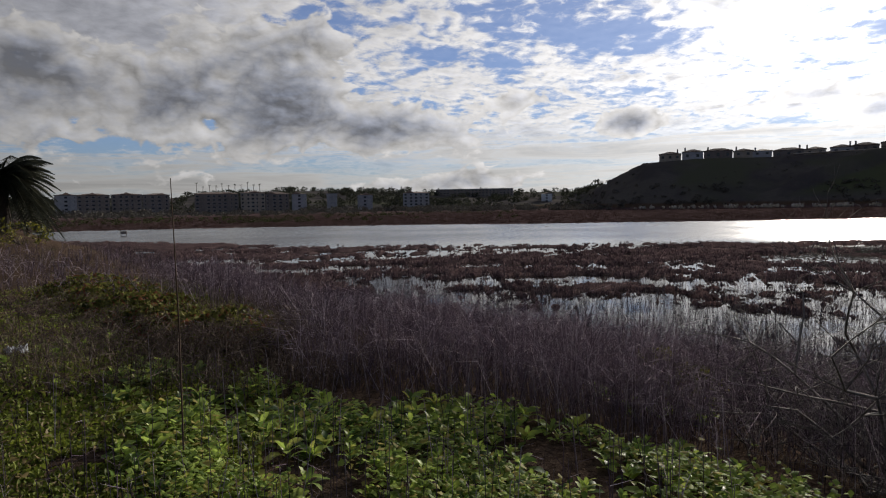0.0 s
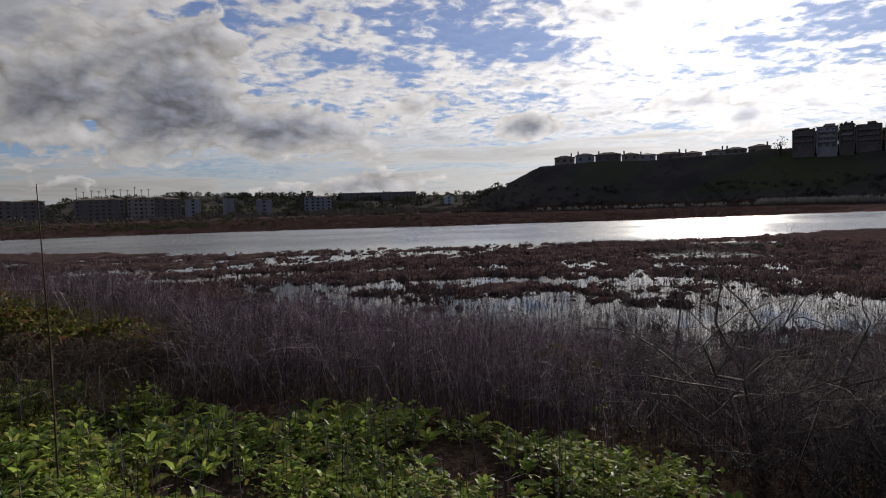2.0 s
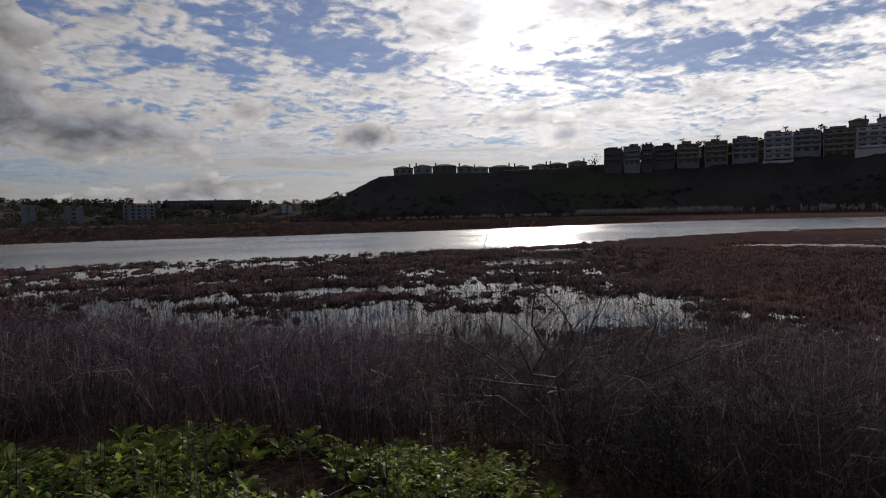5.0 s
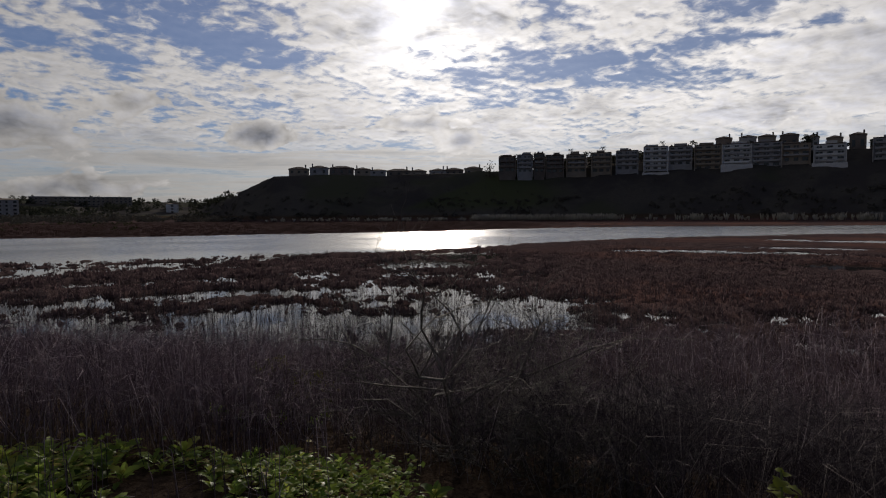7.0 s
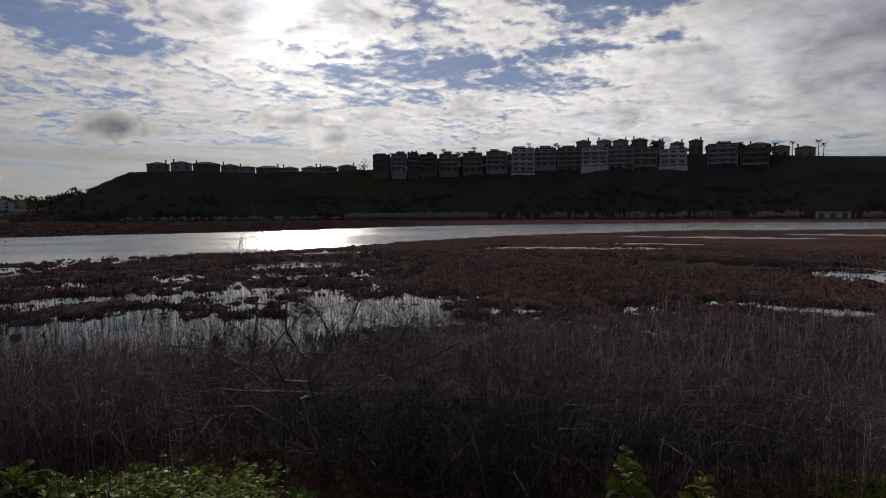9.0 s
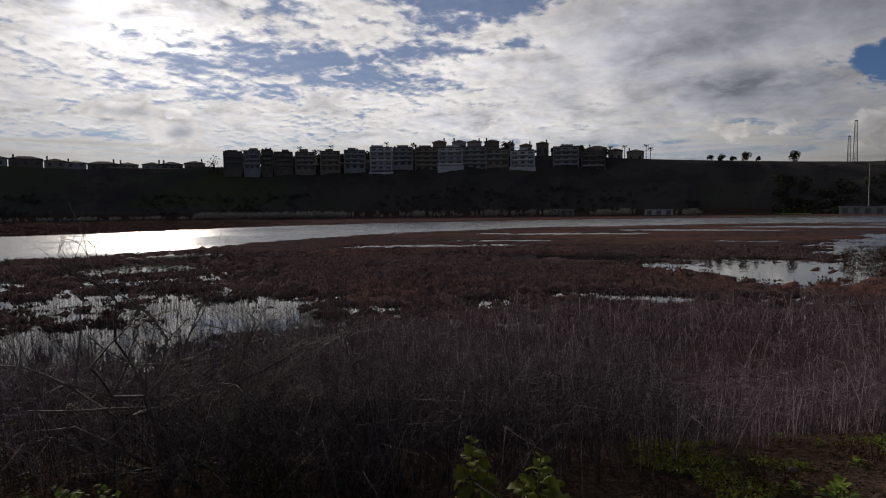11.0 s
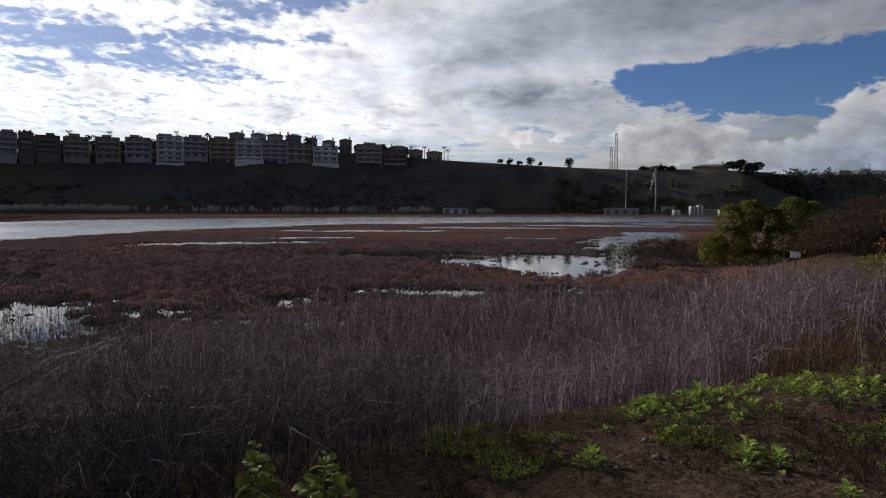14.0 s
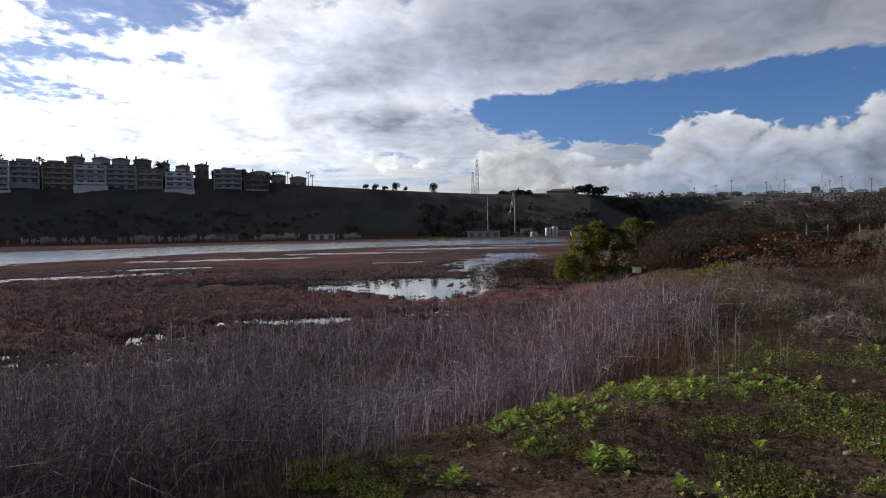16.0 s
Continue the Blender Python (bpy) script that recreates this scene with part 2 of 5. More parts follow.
def make_ground():
    m, t, b = material("earth", 1.0, 0.0)
    p = place(t)
    sep = t.nodes.new("ShaderNodeSeparateXYZ")
    t.links.new(p, sep.inputs[0])
    z = Val(t, sep.outputs[2])
    big = noise_of(t, p, 0.045, 6.0, 0.6)
    mid = noise_of(t, p, 0.7, 6.0, 0.65)
    fine = noise_of(t, p, 14.0, 5.0, 0.7)
    soil = blend(t, fine.ramp(0.3, 0.7), (0.040, 0.028, 0.021), (0.125, 0.088, 0.066))
    clod = noise_of(t, p, 38.0, 4.0, 0.7)
    soil = blend(t, clod.ramp(0.5, 0.68), soil, (0.028, 0.020, 0.016))
    soil = blend(t, mid.ramp(0.57, 0.7), soil, (0.040, 0.042, 0.018))
    marsh = blend(t, mid.ramp(0.35, 0.65), (0.050, 0.036, 0.038), (0.104, 0.073, 0.073))
    xy = Val(t, sep.outputs[0]) - Val(t, sep.outputs[1])
    marsh = blend(t, big.ramp(0.46, 0.60) * (xy + big * 60.0).ramp(-10.0, 70.0), marsh, (0.132, 0.071, 0.061))
    marsh = blend(t, (z + fine * 0.1).ramp(0.02, 0.09), (0.035, 0.028, 0.024), marsh)
    # bluff tones, lifted and greyed: distance haze put into the colour
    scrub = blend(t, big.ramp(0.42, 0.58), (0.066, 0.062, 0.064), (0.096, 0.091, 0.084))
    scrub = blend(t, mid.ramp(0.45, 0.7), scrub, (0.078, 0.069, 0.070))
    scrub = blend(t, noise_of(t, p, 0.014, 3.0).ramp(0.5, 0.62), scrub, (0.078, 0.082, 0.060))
    # a grassy spur that climbs the bluff
    bearing = Val(t, sep.outputs[0]).op("ARCTAN2", Val(t, sep.outputs[1])) * 57.2958
    spur = (bearing - z * 0.39 + mid * 1.5 - 27.0).ramp(0.0, 1.6) * bearing.ramp(38.0, 47.0, 1.0, 0.0) * z.ramp(4.0, 10.0)
    scrub = blend(t, spur * 0.8, scrub, (0.082, 0.096, 0.050))
    col = blend(t, (z + mid * 0.5).ramp(1.2, 1.9), marsh, soil)
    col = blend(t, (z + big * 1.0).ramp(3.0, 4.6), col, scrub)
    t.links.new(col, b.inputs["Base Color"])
    bumped(t, b, fine * 0.7 + mid * 0.8 + clod * 0.35, 0.9, 0.06)
    return m


def make_water():
    m, t, b = material("lagoon_water", 0.06, 0.85)
    b.inputs["Base Color"].default_value = (0.022, 0.020, 0.017, 1)
    b.inputs["IOR"].default_value = 1.333
    p = place(t)
    far = t.nodes.new("ShaderNodeVectorMath")
    far.operation = "LENGTH"
    t.links.new(p, far.inputs[0])
    open_water = Val(t, far.outputs["Value"]).ramp(52.0, 72.0, 0.05, 1.0)
    t.links.new((noise_of(t, p, 0.05, 4.0).ramp(0.4, 0.6, 0.12, 0.20) * open_water + 0.03).sock, b.inputs["Roughness"])
    # wind ripples as tilts of the surface, nearly still in the sheltered pools
    k = open_water * noise_of(t, p, 0.03, 3.0).ramp(0.35, 0.65, 0.30, 0.75)
    shift = t.nodes.new("ShaderNodeVectorMath")
    shift.operation = "ADD"
    t.links.new(p, shift.inputs[0])
    shift.inputs[1].default_value = (37.0, 11.0, 5.0)
    tx = (noise_of(t, p, 2.2, 3.0, 0.65) - 0.5) * k
    ty = (noise_of(t, shift.outputs[0], 2.2, 3.0, 0.65) - 0.5) * k
    # at a grazing view the ripple sides that face the shore are the ones that show
    px = t.nodes.new("ShaderNodeSeparateXYZ")
    t.links.new(p, px.inputs[0])
    away = Val(t, far.outputs["Value"])
    tx = tx - Val(t, px.outputs[0]) / away * open_water * 0.060
    ty = ty - Val(t, px.outputs[1]) / away * open_water * 0.060
    unit_v = t.nodes.new("ShaderNodeVectorMath")
    unit_v.operation = "NORMALIZE"
    t.links.new(vec(t, tx, ty, 1.0), unit_v.inputs[0])
    t.links.new(unit_v.outputs[0], b.inputs["Normal"])
    return m


M_EARTH, M_WATER = make_ground(), make_water()
M_REED = leafy("dry_reed", (0.042, 0.031, 0.041), (0.205, 0.154, 0.190), 0.16, 0.8, (0.40, 0.34, 0.38), spec=0.05)
M_PALE_REED = leafy("pale_reed", (0.060, 0.046, 0.045), (0.23, 0.18, 0.165), 0.15, 0.8, (0.40, 0.34, 0.30), spec=0.05)
# darker copy of the dry reed, for dimmed slope stalks and reeds in water
M_REED_DARK = leafy("dark_reed", (0.021, 0.017, 0.023), (0.076, 0.061, 0.076), 0.05, 0.8, (0.22, 0.19, 0.19), spec=0.05)
M_DRY_BANK = leafy("dry_bank_weed", (0.040, 0.030, 0.025), (0.145, 0.110, 0.090), 0.12, 0.85, (0.24, 0.19, 0.16), spec=0.05)
M_STRAW = leafy("straw", (0.10, 0.075, 0.055), (0.26, 0.20, 0.15), 0.15, 0.8)
M_RUST = leafy("rusty_weed", (0.050, 0.027, 0.018), (0.175, 0.086, 0.050), 0.1, 0.85, spec=0.05)
M_PICKLE = leafy("pickleweed", (0.058, 0.041, 0.047), (0.178, 0.119, 0.124), 0.25, 1.0, (0.20, 0.15, 0.15), spec=0.0)
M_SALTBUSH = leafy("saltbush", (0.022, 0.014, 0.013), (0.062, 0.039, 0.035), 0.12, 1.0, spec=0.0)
M_WEED = leafy("weed_leaf", (0.062, 0.125, 0.036), (0.44, 0.56, 0.11), 0.5, 0.45, (0.40, 0.42, 0.10), islands=False, spec=0.2)
M_TUFT = leafy("small_weed_leaf", (0.046, 0.092, 0.024), (0.34, 0.44, 0.09), 0.48, 0.6, (0.34, 0.30, 0.09), spec=0.08)
M_DRY_TUFT = leafy("dry_tuft", (0.014, 0.010, 0.008), (0.060, 0.041, 0.031), 0.05, 0.9, (0.12, 0.085, 0.06), spec=0.0)
M_WEED_STEM = plain("weed_stem", (0.10, 0.15, 0.035), (0.16, 0.20, 0.06), 20.0)
M_GRASS = leafy("grass", (0.06, 0.085, 0.014), (0.23, 0.27, 0.04), 0.3, 0.6, (0.22, 0.17, 0.08))
M_YELLOW = leafy("yellow_leaf", (0.07, 0.10, 0.016), (0.24, 0.26, 0.04), 0.4, 0.5, (0.24, 0.16, 0.03))
M_BUSH = leafy("bush_leaf", (0.018, 0.024, 0.006), (0.17, 0.17, 0.026), 0.35, 0.6, (0.22, 0.19, 0.03))
M_IVY = leafy("bramble_leaf", (0.024, 0.030, 0.010), (0.19, 0.19, 0.05), 0.3, 0.6, (0.17, 0.075, 0.040), spec=0.05)
# scrub leaves are paler and greyer than they grow, in place of air haze
M_SCRUB = leafy("scrub_leaf", (0.074, 0.070, 0.066), (0.140, 0.132, 0.116), 0.1, 1.0, spec=0.0)
M_MARSH_GREEN = leafy("marsh_green", (0.030, 0.038, 0.018), (0.080, 0.094, 0.040), 0.1, 1.0, spec=0.0)
# colour lightened to carry the haze over the far trees
M_TREE = leafy("tree_leaf", (0.036, 0.040, 0.032), (0.090, 0.094, 0.068), 0.1, 1.0, spec=0.0)
M_BROWN = leafy("brown_twig", (0.030, 0.022, 0.017), (0.105, 0.074, 0.055), 0.12, 0.85, spec=0.05)
M_PLUME = leafy("pampas_plume", (0.55, 0.51, 0.45), (0.84, 0.80, 0.72), 0.5, 0.8)
M_BARK = plain("bark", (0.045, 0.036, 0.030), (0.12, 0.10, 0.085), 14.0, 0.9, 0.8)
M_DEAD = plain("dead_wood", (0.08, 0.07, 0.066), (0.24, 0.215, 0.20), 18.0, 0.85, 0.7)
M_CLOD = plain("soil_clod", (0.035, 0.026, 0.020), (0.10, 0.075, 0.056), 20.0, 0.95, 0.4, 0.0)
M_STONE = plain("stone", (0.10, 0.088, 0.075), (0.24, 0.21, 0.185), 12.0, 0.85, 0.5)
M_WOOD = plain("grey_wood", (0.09, 0.075, 0.065), (0.21, 0.18, 0.155), 9.0, 0.85, 0.5)
M_WHITE = plain("white_plaster", (0.62, 0.64, 0.68), (0.76, 0.77, 0.79), 0.5, 0.85, 0.1)
M_PALEWALL = plain("pale_plaster", (0.27, 0.28, 0.31), (0.38, 0.39, 0.41), 0.5, 0.85, 0.1)
M_PALE_STALK = leafy("pale_stalk", (0.13, 0.105, 0.095), (0.31, 0.26, 0.235), 0.1, 0.8, spec=0.05)
M_GREYWALL = plain("grey_plaster", (0.34, 0.34, 0.365), (0.44, 0.44, 0.47), 0.5, 0.85, 0.1)
M_TAN = plain("tan_plaster", (0.31, 0.265, 0.22), (0.40, 0.345, 0.29), 0.5, 0.85, 0.1)
M_BROWNWALL = plain("brown_plaster", (0.17, 0.145, 0.135), (0.25, 0.215, 0.20), 0.5, 0.85, 0.1)
M_ROOF = plain("roof_tile", (0.09, 0.065, 0.055), (0.17, 0.12, 0.10), 1.0, 0.85, 0.2)
M_GLASS = plain("window_glass", (0.02, 0.024, 0.03), (0.035, 0.04, 0.05), 0.4, 0.12, 0.0, 0.6)
M_STEEL = plain("steel", (0.13, 0.13, 0.14), (0.24, 0.24, 0.25), 2.0, 0.5, 0.1, 0.5, 0.3)
M_DARK_STEEL = plain("dark_steel", (0.035, 0.035, 0.04), (0.07, 0.07, 0.075), 2.0, 0.6, 0.1, 0.4, 0.2)
M_TANK = plain("tank_paint", (0.55, 0.56, 0.56), (0.70, 0.70, 0.69), 0.8, 0.6, 0.1)
M_SIGN = plain("sign_paint", (0.70, 0.70, 0.70), (0.80, 0.80, 0.79), 3.0, 0.6, 0.1)
M_PLASTIC = plain("pale_plastic", (0.38, 0.42, 0.46), (0.55, 0.58, 0.60), 20.0, 0.5, 0.2)

# ---------------------------------------------------------------- mesh tools
RNG = np.random.default_rng(5)


def mesh_np(name, v, f, mat, smooth=False):
    v, f = np.asarray(v, np.float32).reshape(-1, 3), np.asarray(f, np.int32)
    me = bpy.data.meshes.new(name)
    me.vertices.add(len(v))
    me.vertices.foreach_set("co", v.ravel())
    me.loops.add(f.size)
    me.loops.foreach_set("vertex_index", f.ravel())
    me.polygons.add(len(f))
    me.polygons.foreach_set("loop_start", np.arange(0, f.size, f.shape[1], dtype=np.int32))
    me.update(calc_edges=True)
    if smooth:
        me.polygons.foreach_set("use_smooth", np.ones(len(f), bool))
    me.materials.append(mat)
    return me


def part(name, me, parent, label=""):
    """Links a mesh or a bmesh with a material as one part under a thing or part."""
    ob = new(name, me)
    ob.parent = parent
    if label:
        ob["label"] = label
    return ob


def of_bm(name, bm, mat, smooth=False):
    me = bpy.data.meshes.new(name)
    bm.to_mesh(me)
    bm.free()
    me.materials.append(mat)
    if smooth:
        for p in me.polygons:
            p.use_smooth = True
    return me


def box_mesh(name, x0, x1, y0, y1, z0, z1, mat, bevel=0.0):
    bm = bmesh.new()
    bmesh.ops.create_cube(bm, size=1.0, matrix=Matrix.Translation(((x0 + x1) / 2, (y0 + y1) / 2, (z0 + z1) / 2)) @ Matrix.Diagonal((x1 - x0, y1 - y0, z1 - z0, 1)))
    if bevel:
        bmesh.ops.bevel(bm, geom=bm.edges[:], offset=bevel, segments=1, affect="EDGES")
    return of_bm(name, bm, mat)


def tubes(paths, radii, sides=3):
    """Vertices and quads of many tapered tubes: paths (n, k, 3), radii (n, k)."""
    paths, radii = np.asarray(paths, float), np.asarray(radii, float)
    n, k, _ = paths.shape
    along = paths[:, -1] - paths[:, 0]
    along /= np.linalg.norm(along, axis=1, keepdims=True) + 1e-9
    ref = np.where(np.abs(along[:, 2:3]) > 0.8, np.array([[1.0, 0, 0]]), np.array([[0, 0, 1.0]]))
    a = np.cross(along, ref)
    a /= np.linalg.norm(a, axis=1, keepdims=True) + 1e-9
    b = np.cross(along, a)
    th = np.arange(sides) * 2 * np.pi / sides
    ring = a[:, None, :] * np.cos(th)[None, :, None] + b[:, None, :] * np.sin(th)[None, :, None]
    v = paths[:, :, None, :] + ring[:, None, :, :] * radii[:, :, None, None]
    base = (np.arange(n) * k * sides)[:, None, None]
    i = (np.arange(k - 1) * sides)[None, :, None]
    j, j2 = np.arange(sides)[None, None, :], ((np.arange(sides) + 1) % sides)[None, None, :]
    f = np.stack([base + i + j, base + i + j2, base + i + sides + j2, base + i + sides + j], -1).reshape(-1, 4)
    return v.reshape(-1, 3), f


def unit(n):
    d = RNG.normal(size=(n, 3))
    return d / np.linalg.norm(d, axis=1, keepdims=True)


def leaf_cloud(centres, size, droop=0.0, narrow=0.5, spread=0.4):
    """Folded diamond leaves at centres, two triangles each."""
    n = len(centres)
    size = np.broadcast_to(size, (n,)) * RNG.uniform(1 - spread, 1 + spread, n)
    ax = unit(n)
    ax[:, 2] -= droop
    ax /= np.linalg.norm(ax, axis=1, keepdims=True)
    side = np.cross(ax, unit(n))
    side /= np.linalg.norm(side, axis=1, keepdims=True) + 1e-9
    up = np.cross(side, ax)
    L, Wd = size[:, None], (size * narrow)[:, None]
    v = np.stack([centres - ax * L * 0.5, centres + side * Wd * 0.5 + up * Wd * 0.25, centres + ax * L * 0.5, centres - side * Wd * 0.5 + up * Wd * 0.25], 1)
    i = (np.arange(n) * 4)[:, None]
    f = np.concatenate([i + np.array([[0, 1, 2]]), i + np.array([[0, 2, 3]])])
    return v.reshape(-1, 3), f


def joined(pieces):
    vs, fs, o = [], [], 0
    for v, f in pieces:
        vs.append(v)
        fs.append(f + o)
        o += len(v)
    return np.concatenate(vs), np.concatenate(fs)


def hashed(ix, iy, seed):
    h = (ix.astype(np.int64) * 374761393 + iy.astype(np.int64) * 668265263 + seed * 974711) & 0x7FFFFFFF
    h = ((h ^ (h >> 13)) * 1274126177) & 0x7FFFFFFF
    return ((h ^ (h >> 16)) & 0xFFFF) / 65535.0


def value_noise(x, y, seed=0):
    ix, iy = np.floor(x), np.floor(y)
    fx, fy = x - ix, y - iy
    fx, fy = fx * fx * (3 - 2 * fx), fy * fy * (3 - 2 * fy)
    a, b = hashed(ix, iy, seed), hashed(ix + 1, iy, seed)
    c, d = hashed(ix, iy + 1, seed), hashed(ix + 1, iy + 1, seed)
    return (a * (1 - fx) + b * fx) * (1 - fy) + (c * (1 - fx) + d * fx) * fy


def fractal(x, y, seed=0, octaves=4):
    s, k, tot = 0.0, 1.0, 0.0
    for o in range(octaves):
        s = s + k * value_noise(x * 2 ** o + 17.3 * o, y * 2 ** o + 5.1 * o, seed + o)
        tot += k
        k *= 0.5
    return s / tot


def smooth01(t):
    t = np.clip(t, 0, 1)
    return t * t * (3 - 2 * t)


# ---------------------------------------------------------------- the lie of the land
# water level is 0; the bank on which the viewer stands is at 2.0; directions are degrees clockwise from +y
BANK_AZ = radians(52)
FOOT = ((-70, 12, 15, 18, 30, 102, 106, 112, 140), (620, 620, 350, 345, 345, 345, 380, 560, 600))
TOP = ((-70, 12, 15, 18, 30, 102, 106, 112, 140), (900, 900, 430, 400, 405, 405, 450, 880, 900))
BROW = ((-60, -32, -24, -21, -14, -4, 6, 11, 13.2, 14.3, 16.3, 17.9, 22.6, 30, 37, 44.6, 52, 60, 70, 75.5, 80.6, 87.3, 92.2, 99, 103, 105.4, 109, 118, 124, 140),
        (0.9, 1.0, 1.05, 1.4, 1.65, 1.45, 1.2, 1.15, 1.2, 1.7, 2.7, 3.5, 3.7, 3.65, 4.0, 4.2, 4.6, 5.2, 4.9, 4.45, 4.15, 3.75, 3.5, 3.45, 3.1, 2.8, 2.65, 2.65, 2.5, 2.0))
NEAR_SHORE = ((-60, -36, -30, -24, -14, 0, 9, 21, 30, 36, 40, 45, 50, 60, 69, 76, 90, 98), (90, 88, 86, 76, 60, 55, 55, 57, 60, 65, 72, 81, 93, 110, 126, 132, 160, 180))
FAR_SHORE = ((-60, -36, -30, -14, 6, 21, 30, 36, 45, 60, 72, 90, 98), (138, 137, 137, 128, 118, 123, 130, 142, 168, 192, 225, 245, 250))
REED_END = ((-60, -40, -30, -22, -14, -5, 5, 11, 25, 36, 50, 63, 78, 92, 104, 108, 112, 118, 140), (40, 36, 29, 23.5, 19.5, 16.8, 15.2, 14.5, 14, 14.5, 17.5, 21, 23, 26, 26, 18, 12, 9, 9))


def polar(az, d):
    a = np.radians(az)
    return d * np.sin(a), d * np.cos(a)


def wetness(az, d, x, y):
    """Above 0 in water, below 0 on dry marsh, ragged between; pools lie in streaks across the view."""
    across = az * d * 0.01745
    streak = fractal(across * 0.12, d * 0.30, 3, 5) * 0.48 + fractal(across * 0.6, d * 1.0, 21, 3) * 0.32 + fractal(across * 2.2, d * 1.9, 23, 2) * 0.26 + (fractal(across * 4.5, d * 2.6, 27, 2) - 0.5) * 0.22 - 0.53
    near, far = np.interp(az, *NEAR_SHORE), np.interp(az, *FAR_SHORE)
    right = smooth01((az - 48) / 20)
    main = np.clip(np.minimum((d - near) / (0.07 * near), (far - d) / (0.03 * far)), -1, 1) * 0.35 - right * 0.16
    main = np.where((az < -42) | (az > 99) | (d < near * 0.93), -1, main)
    # pools among the reeds, then the ragged marsh before the open water
    pool = np.interp(d, (12, 15, 17, 19, 26, 30, 38, 44, 52, 60, 68), (-0.35, -0.18, 0.0, 0.13, 0.10, 0.01, -0.04, 0.0, -0.02, -0.03, -0.4))
    pool = pool - smooth01((az - 34) / 20) * 0.20 - smooth01((-5 - az) / 9) * np.where(d < 36, 0.10, 0.0)
    wet = np.maximum(main, pool) * 5 + streak * 6
    # the side channel on the right
    spots = ((86.5, 8.5, 41, 8.0), (80, 7.0, 42, 4.0), (92.0, 3.2, 62, 17.0), (57, 8.5, 62, 2.4), (76.5, 3.0, 26, 1.2), (88, 4.0, 27.5, 1.0), (64, 6.0, 71, 2.0), (74, 9.0, 61, 1.2), (83, 5.0, 72, 1.6), (94.8, 2.4, 88, 12.0), (92, 11, 262, 12), (84, 9, 172, 16), (90, 6, 128, 5), (80, 6, 108, 3), (96, 5, 150, 7), (69, 7, 92, 2.5))
    for a, wa, r, wr in spots:
        wet = np.maximum(wet, 1 - ((az - a) / wa) ** 2 - ((d - r) / wr) ** 2 + streak * 5.5)
    arm = 1 - ((az - 71) / 11.0) ** 2 - ((d - 47.5 + (az - 71) * 0.2) / 2.8) ** 2 + streak * 4
    return np.maximum(wet, arm)


def bank_share(x, y):
    s = x * math.sin(BANK_AZ) + y * math.cos(BANK_AZ)
    u = x * math.cos(BANK_AZ) - y * math.sin(BANK_AZ)
    over = np.maximum(0, u - 7)
    edge = 3.0 + 0.62 * over + (fractal(x * 0.3, y * 0.3, 40, 2) - 0.5) * 1.2
    return 1 - smooth01((s - edge) / (7.5 + 0.15 * over))


def land(x, y):
    x, y = np.asarray(x, float), np.asarray(y, float)
    d = np.hypot(x, y) + 1e-6
    az = np.degrees(np.arctan2(x, y))
    az = np.where(az < -140, az + 360, az)
    bank = bank_share(x, y)
    wet = wetness(az, d, x, y)
    marsh = 0.13 + (fractal(x * 0.25, y * 0.25, 11, 3) - 0.5) * 0.16
    marsh = marsh - 0.07 * smooth01((d - 60) / 40) * smooth01((az - 45) / 15)
    marsh = marsh - smooth01((wet + 0.25) / 0.5) * 0.42 * (1 - smooth01(bank * 3))
    marsh = marsh + smooth01((d - 215) / 120) * 0.12
    z = marsh + bank * (2.0 - marsh + (fractal(x * 0.8, y * 0.8, 30, 3) - 0.5) * 0.14)
    foot, top = np.interp(az, *FOOT), np.interp(az, *TOP)
    brow = EYE + top * np.tan(np.radians(np.interp(az, *BROW)))
    rise = np.clip((d - foot) / (top - foot), 0, 1)
    gully = (fractal(az * 0.5, d * 0.012, 50, 4) - 0.5)
    face = rise ** 0.9 + gully * 0.22 * np.sin(np.pi * rise)
    crest = 26.5 + 10.5 * rise
    face = face + 0.16 * np.exp(-((az - crest) / 1.1) ** 2) * np.sin(np.pi * np.clip(rise, 0, 1)) ** 0.6
    away = smooth01((150 - np.abs(az - 40)) / 20)
    return z + np.where(d > foot, face * (brow - 0.5) * away, 0.0)


def land_at(az, d):
    x, y = polar(az, d)
    return Vector((float(x), float(y), float(land(x, y))))


def make_land():
    az = np.concatenate([np.arange(-52, 136, 0.5), np.arange(136, 308, 4.3)])
    d = [0.08]
    while d[-1] < 4200:
        d.append(d[-1] * (1.024 if 20 < d[-1] < 480 else 1.035) + 0.02)
    d = np.array(d)
    A, Dd = np.meshgrid(az, d)
    x, y = polar(A, Dd)
    v = np.stack([x, y, land(x, y)], -1).reshape(-1, 3)
    na, nd = len(az), len(d)
    i, j = np.meshgrid(np.arange(nd - 1), np.arange(na), indexing="ij")
    j2 = (j + 1) % na
    f = np.stack([i * na + j, i * na + j2, (i + 1) * na + j2, (i + 1) * na + j], -1).reshape(-1, 4)
    v = np.concatenate([v, [[0, 0, 2.0]]])
    # close the middle with a small fan of quads
    c = len(v) - 1
    fan = np.array([[c, (k + 2) % na, k + 1, k] for k in range(0, na, 2)])
    f = np.concatenate([f, fan])
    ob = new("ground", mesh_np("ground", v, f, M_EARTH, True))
    tagged(ob, "brown earth bank, reddish marsh and dark scrubby bluff with haze in its colour", "ground", kind="structure")


